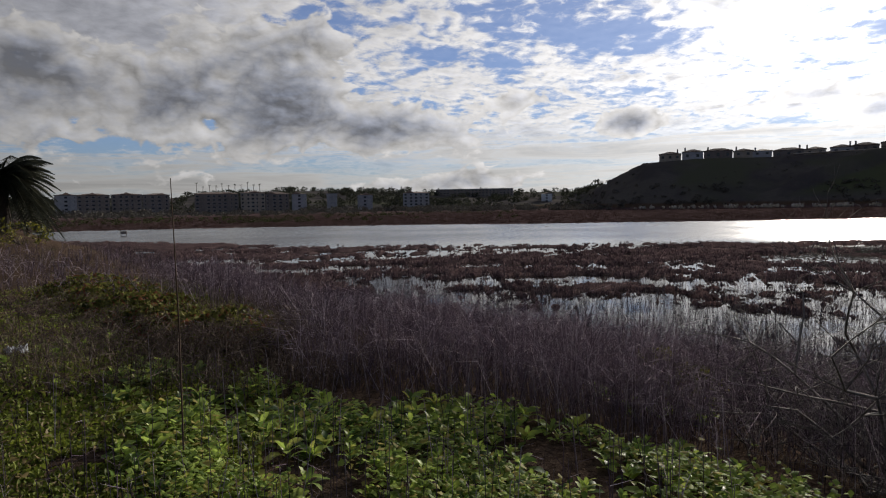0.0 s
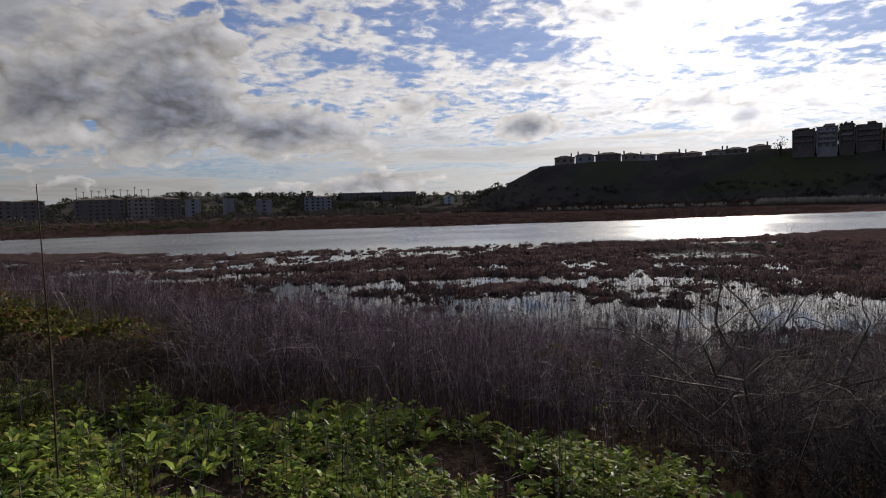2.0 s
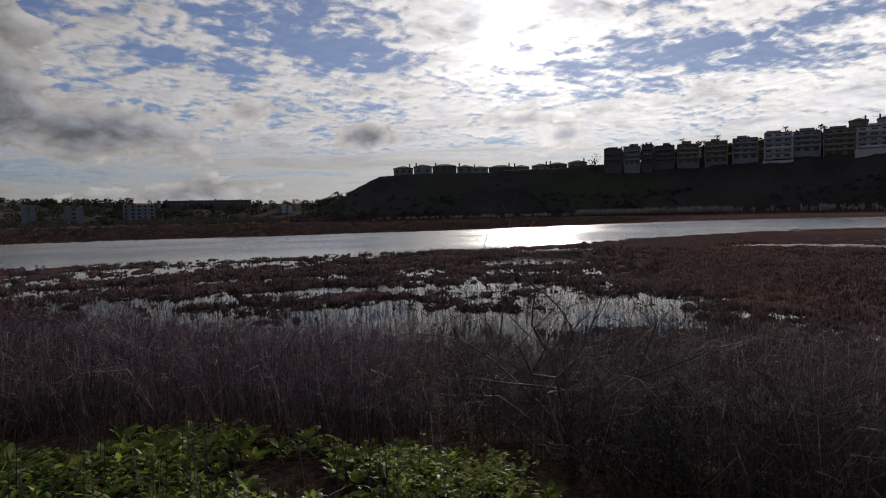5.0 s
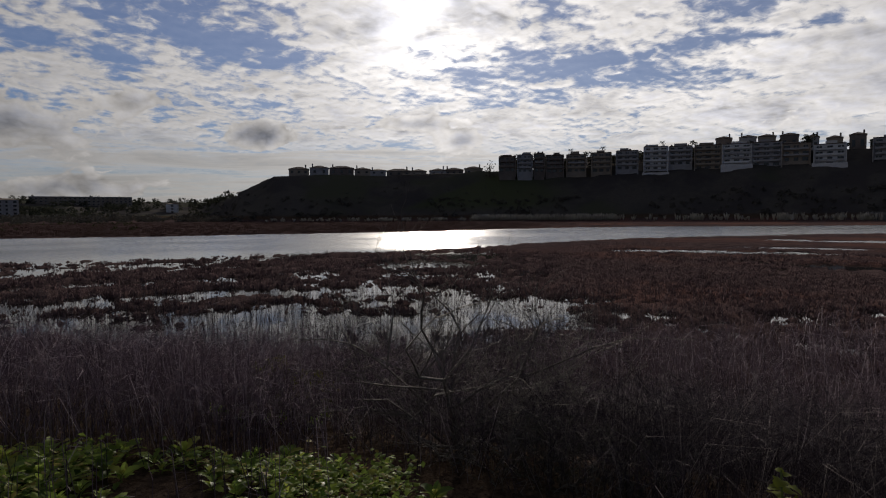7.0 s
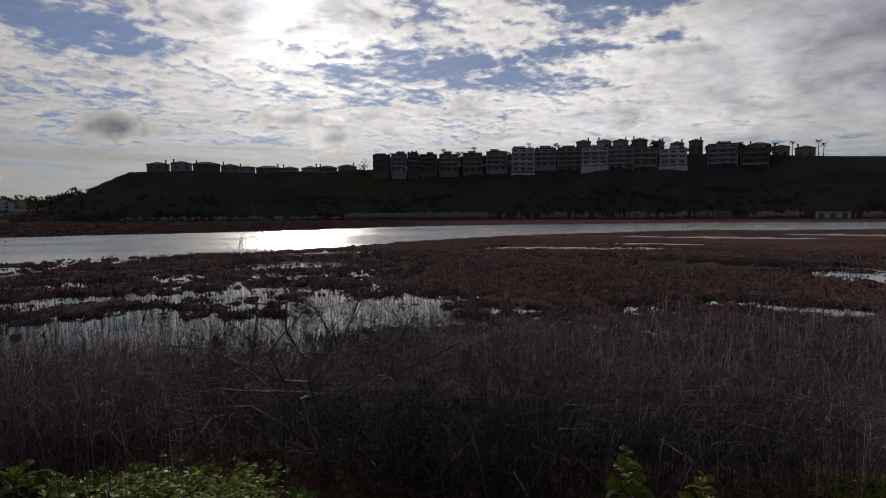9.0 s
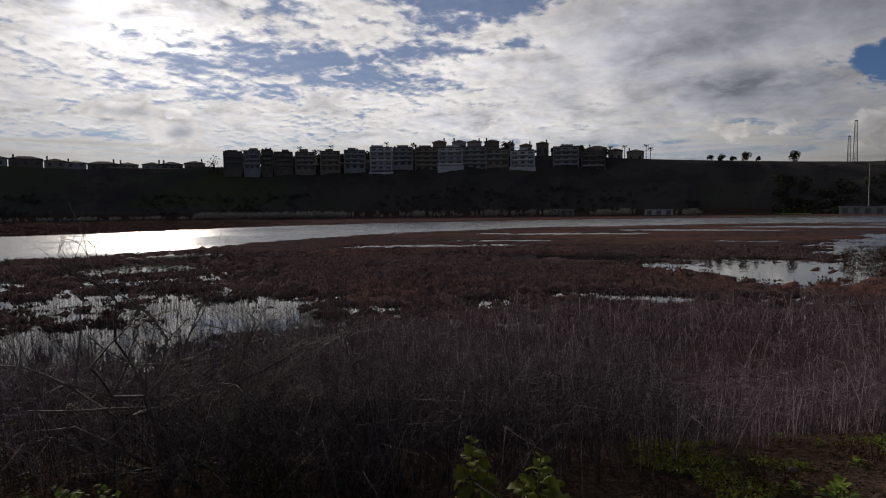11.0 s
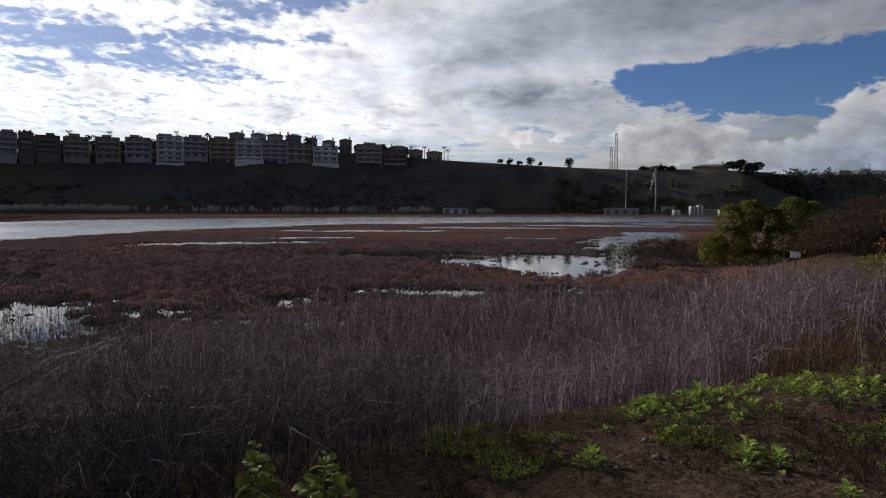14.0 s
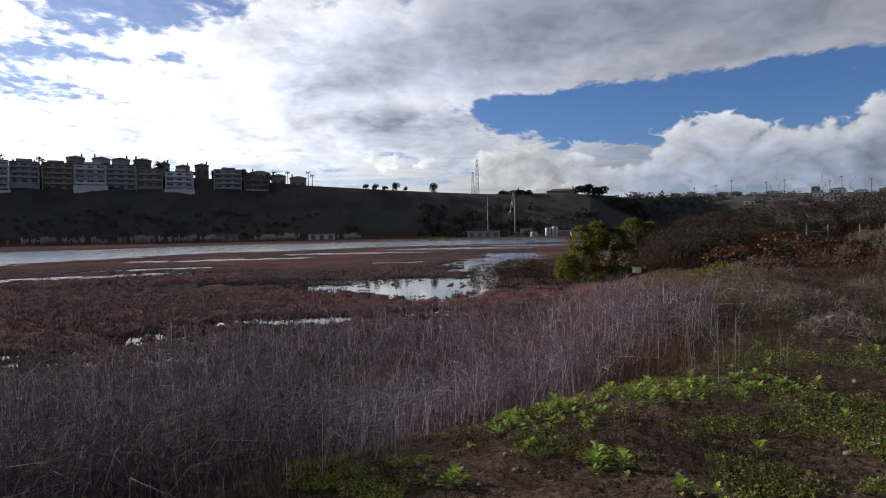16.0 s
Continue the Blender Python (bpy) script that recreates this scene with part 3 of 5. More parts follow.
def make_lagoon():
    az = np.arange(-62, 150, 2.0)
    d = np.array([7, 20, 60, 150, 345])
    A, Dd = np.meshgrid(az, d)
    x, y = polar(A, Dd)
    v = np.stack([x, y, 0 * x], -1).reshape(-1, 3)
    na = len(az)
    f = [(i * na + j, (i + 1) * na + j, (i + 1) * na + j + 1, i * na + j + 1) for i in range(len(d) - 1) for j in range(na - 1)]
    ob = new("water", mesh_np("water", v, f, M_WATER, True))
    tagged(ob, "shallow still lagoon water mirroring the clouds", "water", kind="structure")


make_land()
make_lagoon()

# ---------------------------------------------------------------- plants


def ribbons(a, b, r):
    """Thin tapering sprigs from a to b, two triangles each."""
    n = len(a)
    side = np.cross(b - a, unit(n))
    side = side / (np.linalg.norm(side, axis=1, keepdims=True) + 1e-9) * r[:, None]
    v = np.stack([a - side, a + side, b + side * 0.3, b - side * 0.3], 1).reshape(-1, 3)
    i = (np.arange(n) * 4)[:, None]
    return v, np.concatenate([i + np.array([[0, 1, 2]]), i + np.array([[0, 2, 3]])])


def stems(x, y, height, radius, lean=0.25, sprigs=3, sides=3, sprig_len=0.3, sink=0.05):
    """Standing dry stems with a bent tip and side sprigs, as one mesh's vertices and faces."""
    n = len(x)
    base = np.stack([x, y, land(x, y) - sink], -1)
    th = RNG.uniform(0, 2 * np.pi, n)
    tilt = np.abs(RNG.normal(0, lean, n))
    out = np.stack([np.cos(th), np.sin(th), 0 * th], -1)
    up = np.array([[0, 0, 1.0]])
    h = height[:, None]
    p1 = base + up * h * 0.5 + out * h * tilt[:, None] * 0.25
    p2 = base + up * h * 0.85 + out * h * tilt[:, None] * 0.65
    p3 = p2 + up * h * RNG.uniform(-0.05, 0.15, (n, 1)) + out * h * tilt[:, None] * 0.6 + RNG.normal(0, 0.03, (n, 3)) * h
    r = np.broadcast_to(radius, (n,))
    out_pieces = [tubes(np.stack([base, p2, p3], 1), np.stack([r, r * 0.75, r * 0.3], 1), sides)]
    for _ in range(sprigs):
        k = RNG.uniform(0.35, 1.0, (n, 1))
        a = np.where(k < 0.5, base + (p1 - base) * k * 2, p1 + (p2 - p1) * (k - 0.5) * 2)
        w = unit(n) * np.array([[1, 1, 0.6]]) + up * 0.45
        b = a + w * h * sprig_len * RNG.uniform(0.4, 1.0, (n, 1))
        out_pieces.append(ribbons(a, b, r * 0.6))
    v, f = joined([(p, np.concatenate([q[:, :3], q[:, [0, 2, 3]]]) if q.shape[1] == 4 else q) for p, q in out_pieces])
    return v, f


def bank_su(x, y):
    return x * math.sin(BANK_AZ) + y * math.cos(BANK_AZ), x * math.cos(BANK_AZ) - y * math.sin(BANK_AZ)


def stuff(name, geo, mat, label, category):
    ob = new(name, mesh_np(name, geo[0], geo[1], mat))
    return tagged(ob, label, category, kind="stuff")


def spread(n, az0, az1, d0, d1):
    az = RNG.uniform(az0, az1, n)
    d = d0 * (d1 / d0) ** RNG.uniform(0, 1, n)
    return (az, d, *polar(az, d))


def reed_beds():
    az, d, x, y = spread(56000, -44, 128, 3.3, 44)
    end = np.interp(az, *REED_END) * RNG.uniform(0.86, 1.0, len(az))
    share = bank_share(x, y)
    s, u = bank_su(x, y)
    start = np.interp(u, (-40, -20, -13, -9, -7.9, -5.5, -3.4, -2.2, -1.1, 0, 1.9, 4.2, 6.1, 9, 14), (-8.0, -1.5, 1.6, 3.6, 3.4, 2.3, 3.2, 3.7, 3.6, 3.3, 3.9, 5.2, 5.3, 5.0, 8.0))
    thin = np.clip((s - start) / 0.5, 0, 1)
    tangle = (az > 21) & (az < 47) & (s < 5.9 + 0.5 * RNG.normal(size=len(s)))
    keep = (d < end) & (RNG.uniform(0, 1, len(az)) < thin * (1 - 0.4 * smooth01((-19 - az) / 8))) & ~(tangle & (RNG.uniform(0, 1, len(az)) < 0.5))
    x, y, d, az = x[keep], y[keep], d[keep], az[keep]
    clump = fractal(x * 0.45, y * 0.45, 61, 3)
    h = (0.55 + 0.75 * clump) * RNG.uniform(0.6, 1.15, len(x)) * (0.75 + 0.25 * np.clip((bank_su(x, y)[0] - 3.5) / 3, 0, 1))
    h = h * (1 - 0.35 * smooth01((-19 - az) / 8))
    r = 0.0033 * np.clip(d / 7, 0.55, 1.0) * (1 + np.maximum(0, d - 7) / 12)
    # near stalks on the slope: same reeds, their dimness put into a darker colour
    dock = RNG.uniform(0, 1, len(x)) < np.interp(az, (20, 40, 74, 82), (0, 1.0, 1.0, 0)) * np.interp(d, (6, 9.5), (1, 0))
    stuff("dry_reed_bed", stems(x[~dock], y[~dock], h[~dock], r[~dock], 0.5, 7, sprig_len=0.34), M_REED, "dense bed of dry purplish-brown reeds along the bank", "reeds")
    stuff("dark_dry_stalks", stems(x[dock], y[dock], h[dock], r[dock], 0.6, 7, sprig_len=0.40), M_REED_DARK, "dry stalks at the top of the slope with shade put in their colour", "dry stalks")
    # stems that stand in the pools
    az, d, x, y = spread(70000, -30, 96, 10.5, 44)
    wide = 1 - smooth01((az - 46) / 10) * 0.7
    keep = (d > np.interp(az, *REED_END) * 0.9) & (RNG.uniform(0, 1, len(az)) < wide * np.clip((40 - d) / 14, 0, 1) * (0.25 + fractal(x * 0.3, y * 0.3, 71, 3)))
    keep &= (wetness(az, d, x, y) > -0.25) | (d < 17)
    x, y, d = x[keep], y[keep], d[keep]
    stuff("reeds_in_water", stems(x, y, RNG.uniform(0.3, 0.95, len(x)), 0.0046, 0.25, 4), M_REED_DARK, "thin dark reeds standing in shallow water", "reeds")


def spikes(x, y, height, width, per, mat_z=0.0):
    """Low tufts, each of several three-sided spikes."""
    n = len(x)
    xx = np.repeat(x, per) + RNG.normal(0, 1, n * per) * np.repeat(width, per)
    yy = np.repeat(y, per) + RNG.normal(0, 1, n * per) * np.repeat(width, per)
    zz = np.repeat(land(x, y), per) - 0.06
    hh = np.repeat(height, per) * RNG.uniform(0.4, 1.1, n * per)
    rr = np.repeat(width, per) * RNG.uniform(0.3, 0.65, n * per)
    th = RNG.uniform(0, 6.3, n * per)
    base = np.stack([xx, yy, zz], -1)
    tip = base + np.stack([RNG.normal(0, 0.3, n * per) * hh, RNG.normal(0, 0.3, n * per) * hh, hh], -1)
    ring = [base + np.stack([np.cos(th + k * 2.094) * rr, np.sin(th + k * 2.094) * rr, 0 * th], -1) for k in range(3)]
    v = np.stack([*ring, tip], 1).reshape(-1, 3)
    i = (np.arange(n * per) * 4)[:, None]
    f = np.concatenate([i + np.array([[a, b, 3]]) for a, b in ((0, 1), (1, 2), (2, 0))])
    return v, f


def pickleweed():
    az, d, x, y = spread(105000, -44, 100, 13, 335)
    wet = wetness(az, d, x, y)
    keep = ((wet < RNG.uniform(-0.5, 0.12, len(az))) | ((d > 17) & (d < 76) & (RNG.uniform(0, 1, len(az)) < 0.34))) & (bank_share(x, y) < 0.35) & (d > np.interp(az, *REED_END) * 0.75)
    x, y, d, az = x[keep], y[keep], d[keep], az[keep]
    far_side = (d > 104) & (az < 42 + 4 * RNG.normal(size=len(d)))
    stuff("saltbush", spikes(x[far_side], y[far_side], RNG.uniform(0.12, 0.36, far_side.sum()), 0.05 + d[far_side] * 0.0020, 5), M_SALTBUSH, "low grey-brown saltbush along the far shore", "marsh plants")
    x, y, d = x[~far_side], y[~far_side], d[~far_side]
    flats = smooth01((d - 60) / 40) * smooth01((az[~far_side] - 45) / 15)
    tall = fractal(x * 0.12, y * 0.12, 83, 3)
    h = (0.05 + 0.15 * tall) * (1 + 0.5 * ((d > 16) & (d < 62))) * RNG.uniform(0.7, 1.2, len(x)) * (1 - 0.55 * flats)
    stuff("pickleweed", spikes(x, y, h, 0.034 + d * 0.0016, 5), M_PICKLE, "low dark-red pickleweed tufts covering the salt marsh", "marsh plants")


def dry_growth():
    # brown weeds on the bank to the left and right
    az, d, x, y = spread(9000, -46, -5, 5.6, 60)
    s, u = bank_su(x, y)
    keep = (bank_share(x, y) > 0.2) & (s > 0.3 + 0.1 * RNG.normal(size=len(x)) + np.clip(7 - d, 0, 3)) & (fractal(x * 0.4, y * 0.4, 91, 3) > 0.44)
    x, y = x[keep], y[keep]
    stuff("dry_bank_weeds", stems(x, y, RNG.uniform(0.14, 0.5, len(x)), 0.0032, 0.6, 8, sprig_len=0.5), M_DRY_BANK, "tangled brown dry weeds on the bank", "dry weeds")
    az, d, x, y = spread(7500, 100, 131, 7.0, 48)
    keep = (fractal(x * 0.35, y * 0.35, 93, 3) > 0.5) & ((az < 116) | (d > 12)) & (d > 7.5 + RNG.uniform(0, 2, len(d)))
    x, y = x[keep], y[keep]
    stuff("brown_dry_grass", stems(x, y, RNG.uniform(0.15, 0.55, len(x)), 0.0032, 0.5, 8, sprig_len=0.4), M_BROWN, "brown dry grass and weed stalks behind the path", "dry grass")
    # tall bare stalks beside the path
    az, d, x, y = spread(44, 99, 117, 7.4, 11.5)
    stuff("bare_stalks", stems(x, y, RNG.uniform(0.4, 0.95, len(x)), 0.0044, 0.24, 9, 5, 0.34), M_PALE_STALK, "tall bare pale stalks beside the path", "dry stalks")
    az, d, x, y = spread(170, 103, 109.5, 8.2, 11.5)
    stuff("rusty_weeds", stems(x, y, RNG.uniform(0.25, 0.6, len(x)), 0.004, 0.5, 6, sprig_len=0.5), M_RUST, "clump of rust-red dry weeds", "dry weeds")
    # thin stalks among the green leaves
    az, d, x, y = spread(420, -36, 24, 2.6, 6.0)
    stuff("thin_stalks", stems(x, y, RNG.uniform(0.25, 0.7, len(x)), 0.0024, 0.14, 2), M_REED, "thin dry stalks standing among green weeds", "dry stalks")


def grass():
    az, d, x, y = spread(26000, -40, 130, 2.6, 22)
    s, u = bank_su(x, y)
    patch = fractal(x * 0.7, y * 0.7, 101, 3)
    side = (az > 78) | (az < -18)
    keep = (bank_share(x, y) > 0.85) & (patch > 0.59) & side
    x, y = x[keep], y[keep]
    stuff("short_grass", spikes(x, y, RNG.uniform(0.03, 0.09, len(x)), 0.018 + 0 * x, 4), M_GRASS, "short green grass and moss on bare soil", "grass")


def path_cover():
    """Tiny leaves, moss and dead bits in patches on the soil by the path."""
    def small(n, az0, az1, d0, d1, seed, lim, lo, hi, high):
        az, d, x, y = spread(n, az0, az1, d0, d1)
        keep = (bank_share(x, y) > 0.8) & (fractal(x * 1.7, y * 1.7, seed, 4) > lim)
        x, y = x[keep], y[keep]
        c = np.stack([x, y, land(x, y) + RNG.uniform(0.0, high, len(x))], -1)
        v, f = leaf_cloud(c, RNG.uniform(lo, hi, len(x)), narrow=0.55)
        return v, f
    stuff("moss_and_seedlings", small(210000, 74, 131, 2.9, 20, 111, 0.558, 0.010, 0.030, 0.05), M_GRASS, "mossy seedlings spread over bare soil", "ground cover")
    stuff("seedlings", small(70000, -44, -16, 2.8, 16, 117, 0.30, 0.02, 0.055, 0.06), M_GRASS, "low green growth on the bank", "ground cover")
    stuff("dead_leaves", small(16000, 74, 131, 2.9, 16, 131, 0.48, 0.012, 0.035, 0.015), M_BROWN, "dead brown leaves and bits on the soil", "leaf litter")
    az, d, x, y = spread(16000, 74, 131, 2.9, 12)
    keep = bank_share(x, y) > 0.8
    x, y = x[keep], y[keep]
    stuff("soil_clods", spikes(x, y, RNG.uniform(0.065, 0.085, len(x)), RNG.uniform(0.01, 0.03, len(x)), 1), M_CLOD, "small crumbs of brown soil", "soil")
    az, d, x, y = spread(8500, 74, 131, 2.9, 14)
    keep = (bank_share(x, y) > 0.8) & (fractal(x * 1.1, y * 1.1, 141, 3) > 0.5)
    x, y = x[keep], y[keep]
    stuff("dry_tufts", stems(x, y, RNG.uniform(0.06, 0.22, len(x)), 0.0026, 0.9, 5, sprig_len=0.9), M_DRY_TUFT, "small dry brown tufts on the soil", "dry weeds")


def leaf_mesh(name, length, width, curl, lobes, mat):
    rows = 6
    v, f = [], []
    for i in range(rows + 1):
        t = i / rows
        w = width * math.sin(math.pi * min(1.0, 0.06 + t * 0.94)) ** 0.7 * (0.75 + 0.5 * t) * (1 + lobes * (1 if i % 2 else -1)) * 0.5
        z = -curl * length * t * t + 0.25 * length * t
        y = length * t * (1 - 0.15 * curl * t)
        lift = 0.25 * w
        v += [(-w, y, z + lift), (0, y, z), (w, y, z + lift)]
    for i in range(rows):
        a = i * 3
        f += [(a, a + 1, a + 4, a + 3), (a + 1, a + 2, a + 5, a + 4)]
    return mesh_np(name, v, f, mat, True)


def weed(name, seed, leaves, spread_r, tall, leaf_set, stem_mat, lift=20):
    """A broad-leaved weed: an Empty at its foot, a stem and single leaves."""
    rnd = random.Random(seed)
    root = new(name)
    paths = [[(0, 0, -0.04), (rnd.uniform(-.02, .02), rnd.uniform(-.02, .02), tall * 0.5), (rnd.uniform(-.03, .03), rnd.uniform(-.03, .03), tall)]]
    part("stem", mesh_np("stem", *tubes(np.array(paths), np.array([[0.009, 0.007, 0.004]]), 5), stem_mat), root)
    for i in range(leaves):
        k = (i + 0.5) / leaves
        a = i * 2.4 + rnd.uniform(-0.4, 0.4)
        ob = part("leaf", rnd.choice(leaf_set), root)
        up = lift + 52 * k + rnd.uniform(-18, 18)
        r = spread_r * 0.16 * (1 - k)
        sc = (1.15 - 0.55 * k) * rnd.uniform(0.8, 1.2)
        ob.matrix_basis = pose(math.cos(a) * r, math.sin(a) * r, tall * (0.12 + 0.85 * k), 0, rnd.uniform(-25, 25), math.degrees(a) - 90) @ pose(0, 0, 0, up - 14) @ Matrix.Scale(sc, 4)
    return root


def weed_tuft(name, seed, leaves, spread_r, tall, leaf_set, stem_mat):
    """A small weed whose leaves are too small to tell apart: one leaf mesh on a stem."""
    rnd = random.Random(seed)
    root = new(name)
    part("stem", mesh_np("stem", *tubes([[(0, 0, -0.03), (0.005, 0, tall * 0.5), (0, 0.005, tall)]], [[0.006, 0.005, 0.003]], 5), stem_mat), root)
    geo = []
    for i in range(leaves):
        k = (i + 0.5) / leaves
        a = i * 2.4 + rnd.uniform(-0.4, 0.4)
        r = spread_r * rnd.uniform(0.05, 0.6) * (1 - k)
        m = pose(math.cos(a) * r, math.sin(a) * r, tall * (0.1 + 0.85 * k), 0, rnd.uniform(-25, 25), math.degrees(a) - 90) @ pose(0, 0, 0, 5 + 55 * k) @ Matrix.Scale(rnd.uniform(0.7, 1.25), 4)
        src = rnd.choice(leaf_set)
        geo.append((np.array([m @ v.co for v in src.vertices]), np.array([p.vertices[:] for p in src.polygons])))
    part("leaves", mesh_np("leaves", *joined(geo), M_TUFT, True), root)
    return root


def weed_cover(limit):
    """Small leaves that fill the ground under the larger weeds."""
    az, d, x, y = spread(60000, -33, 48, 2.6, 8.4)
    s, u = bank_su(x, y)
    keep = (s < np.interp(u, *limit) + RNG.normal(0, 0.12, len(x))) & (fractal(x * 1.3, y * 1.3, 7, 3) > RNG.uniform(0.44, 0.56, len(x))) & (az > -22 - 5 * RNG.uniform(0, 1, len(x))) & (fractal(x * 3.1, y * 3.1, 13, 2) > 0.44)
    x, y = x[keep], y[keep]
    c = np.stack([x, y, land(x, y) + RNG.uniform(0.01, 0.17, len(x)) * (0.5 + value_noise(x * 2.5, y * 2.5, 9))], -1)
    n = len(c)
    th = RNG.uniform(0, 6.283, n)
    up = RNG.uniform(-0.15, 0.8, n)
    ax = np.stack([np.cos(th) * np.cos(up), np.sin(th) * np.cos(up), np.sin(up)], -1)
    sd = np.stack([-np.sin(th), np.cos(th), RNG.normal(0, 0.3, n)], -1)
    nm = np.cross(sd, ax)
    L = RNG.uniform(0.035, 0.105, (n, 1)) * np.clip(np.hypot(x, y) / 6, 0.6, 1.0)[:, None]
    W = L * RNG.uniform(0.24, 0.36, (n, 1))
    mid = c + ax * L * 0.55
    tip = c + ax * L - nm * L * 0.1 - np.array([[0, 0, 1.0]]) * L * 0.22
    v = np.stack([c, mid + sd * W + nm * W * 0.4, tip, mid - sd * W + nm * W * 0.4, mid], 1).reshape(-1, 3)
    i = (np.arange(n) * 5)[:, None]
    f = np.concatenate([i + np.array([q]) for q in ([0, 1, 4], [1, 2, 4], [4, 2, 3], [0, 4, 3])])
    stuff("weed_cover", (v, f), M_TUFT, "small green leaves covering the bank", "weeds")


def weeds():
    big = [leaf_mesh("leaf", 0.165, 0.072, 0.45, 0.16, M_WEED), leaf_mesh("leaf", 0.14, 0.066, 0.30, 0.18, M_WEED), leaf_mesh("leaf", 0.19, 0.074, 0.65, 0.14, M_WEED)]
    small = [leaf_mesh("leaf", 0.06, 0.034, 0.4, 0.12, M_WEED), leaf_mesh("leaf", 0.05, 0.03, 0.6, 0.1, M_WEED)]
    gold = [leaf_mesh("leaf", 0.10, 0.09, 0.6, 0.2, M_YELLOW), leaf_mesh("leaf", 0.08, 0.07, 0.4, 0.16, M_YELLOW)]
    kinds = [weed("leafy_weed", k, (11, 13, 9)[k], 0.2, (0.10, 0.14, 0.07)[k], big, M_WEED_STEM) for k in range(3)]
    low = [weed_tuft("low_weed", 10 + k, (16, 20)[k], 0.12, (0.05, 0.08)[k], small, M_WEED_STEM) for k in range(2)]
    rnd = random.Random(8)
    limit = ((-9, -7.9, -5.5, -3.4, -2.2, -1.1, 0, 1.5), (0.6, 1.1, 2.3, 3.4, 3.7, 3.55, 3.1, 2.6))
    weed_cover(limit)
    spots = []
    tries = 0
    while len(spots) < 255 and tries < 20000:
        tries += 1
        az, d = rnd.uniform(-34, 46), math.sqrt(rnd.uniform(2.8 ** 2, 8.2 ** 2))
        x, y = polar(az, d)
        s, u = bank_su(x, y)
        if s > float(np.interp(u, *limit)) + rnd.uniform(-0.15, 0.15) or az < -24 + rnd.uniform(-4, 4):
            continue
        if d < 6 and any((x - a) ** 2 + (y - b) ** 2 < 0.15 ** 2 for a, b in spots):
            continue
        if float(fractal(np.array(x * 1.3), np.array(y * 1.3), 7, 3)) < 0.45:
            continue
        spots.append((x, y))

    def put(stock, x, y, sc, label, group):
        k = rnd.randrange(len(stock))
        m = pose(x, y, float(land(x, y)), rnd.uniform(-9, 9), rnd.uniform(-9, 9), rnd.uniform(0, 360)) @ Matrix.Scale(sc, 4)
        first = stock[k]
        if not first.get("label"):
            first.matrix_basis = m
            tagged(first, label, "weed", group)
        else:
            copy_thing(first, m)

    for x, y in spots:
        put(kinds, x, y, rnd.uniform(0.75, 1.2) * min(1.0, 0.5 + 0.1 * math.hypot(x, y)), "broad-leaved bright green weed growing on the bank", "leafy weeds on the bank")
    for az0, az1, d0, d1, n in ((92.0, 101.5, 5.5, 6.9, 44), (106.5, 110, 6.7, 7.3, 6), (111.5, 118, 7.0, 7.8, 12)):
        for _ in range(n):
            x, y = polar(rnd.uniform(az0, az1), rnd.uniform(d0, d1))
            put(kinds, x, y, rnd.uniform(0.45, 0.68) if az0 < 100 else rnd.uniform(0.42, 0.7), "", "")
    # patches by the path
    for az, d, r, n in ((95, 6.3, 0.75, 26), (99, 6.7, 0.6, 18), (108, 7.0, 0.4, 9), (114, 7.4, 0.7, 18), (97, 5.0, 0.16, 5), (103, 6.0, 0.2, 5), (102.5, 4.6, 0.18, 5), (92, 5.2, 0.3, 5),
                        (108, 4.2, 0.14, 4), (120, 9.6, 0.8, 14), (121, 6.6, 0.4, 8), (88, 4.4, 0.2, 4), (113, 5.3, 0.2, 3), (106, 6.4, 0.4, 7), (111, 6.9, 0.5, 9), (-27.5, 9.0, 0.5, 16), (-33, 8.6, 0.6, 14), (-30.5, 6.6, 0.6, 10), (17, 6.0, 0.45, 12)):
        cx, cy = polar(az, d)
        for _ in range(n):
            put(low, cx + rnd.gauss(0, r * 0.55), cy + rnd.gauss(0, r * 0.55), rnd.uniform(0.6, 1.15), "low green weed growing in bare soil", "low weeds by the path")
    # two yellowing plants at the top of the slope
    for az, d, tall, n in ((60.2, 3.45, 0.44, 24), (61.2, 3.40, 0.30, 14), (66.0, 3.35, 0.40, 26), (64.6, 3.25, 0.30, 18), (67.2, 3.4, 0.26, 14)):
        p = land_at(az, d)
        ob = weed("yellowing_mallow", int(az * 7), n, 0.3, tall, gold, M_WEED_STEM, -12)
        ob.matrix_basis = pose(*p, 0, 0, az * 9)
        tagged(ob, "yellow-green lobed mallow at the top of the slope", "weed", "yellowing plants")


def branching(rnd, start, way, length, radius, depth, out, bend=0.5, split=3):
    """Collects (path, radii) of a bare branching limb."""
    pts, p, w = [start.copy()], start.copy(), way.normalized()
    for _ in range(3):
        w = (w + Vector((rnd.gauss(0, bend), rnd.gauss(0, bend), rnd.gauss(0.04, bend * 0.7))) * 0.5).normalized()
        p = p + w * (length / 3)
        pts.append(p.copy())
    out.append((depth, [tuple(q) for q in pts], [radius, radius * 0.85, radius * 0.7, radius * 0.5]))
    if depth == 0:
        return
    for _ in range(split):
        k = rnd.choice((1, 2, 2, 3, 3))
        side = Vector((rnd.gauss(0, 1), rnd.gauss(0, 1), rnd.gauss(0.2, 0.6))).normalized()
        branching(rnd, pts[k], (w * 0.7 + side * 0.8), length * rnd.uniform(0.5, 0.75), radius * 0.55, depth - 1, out, bend, split)


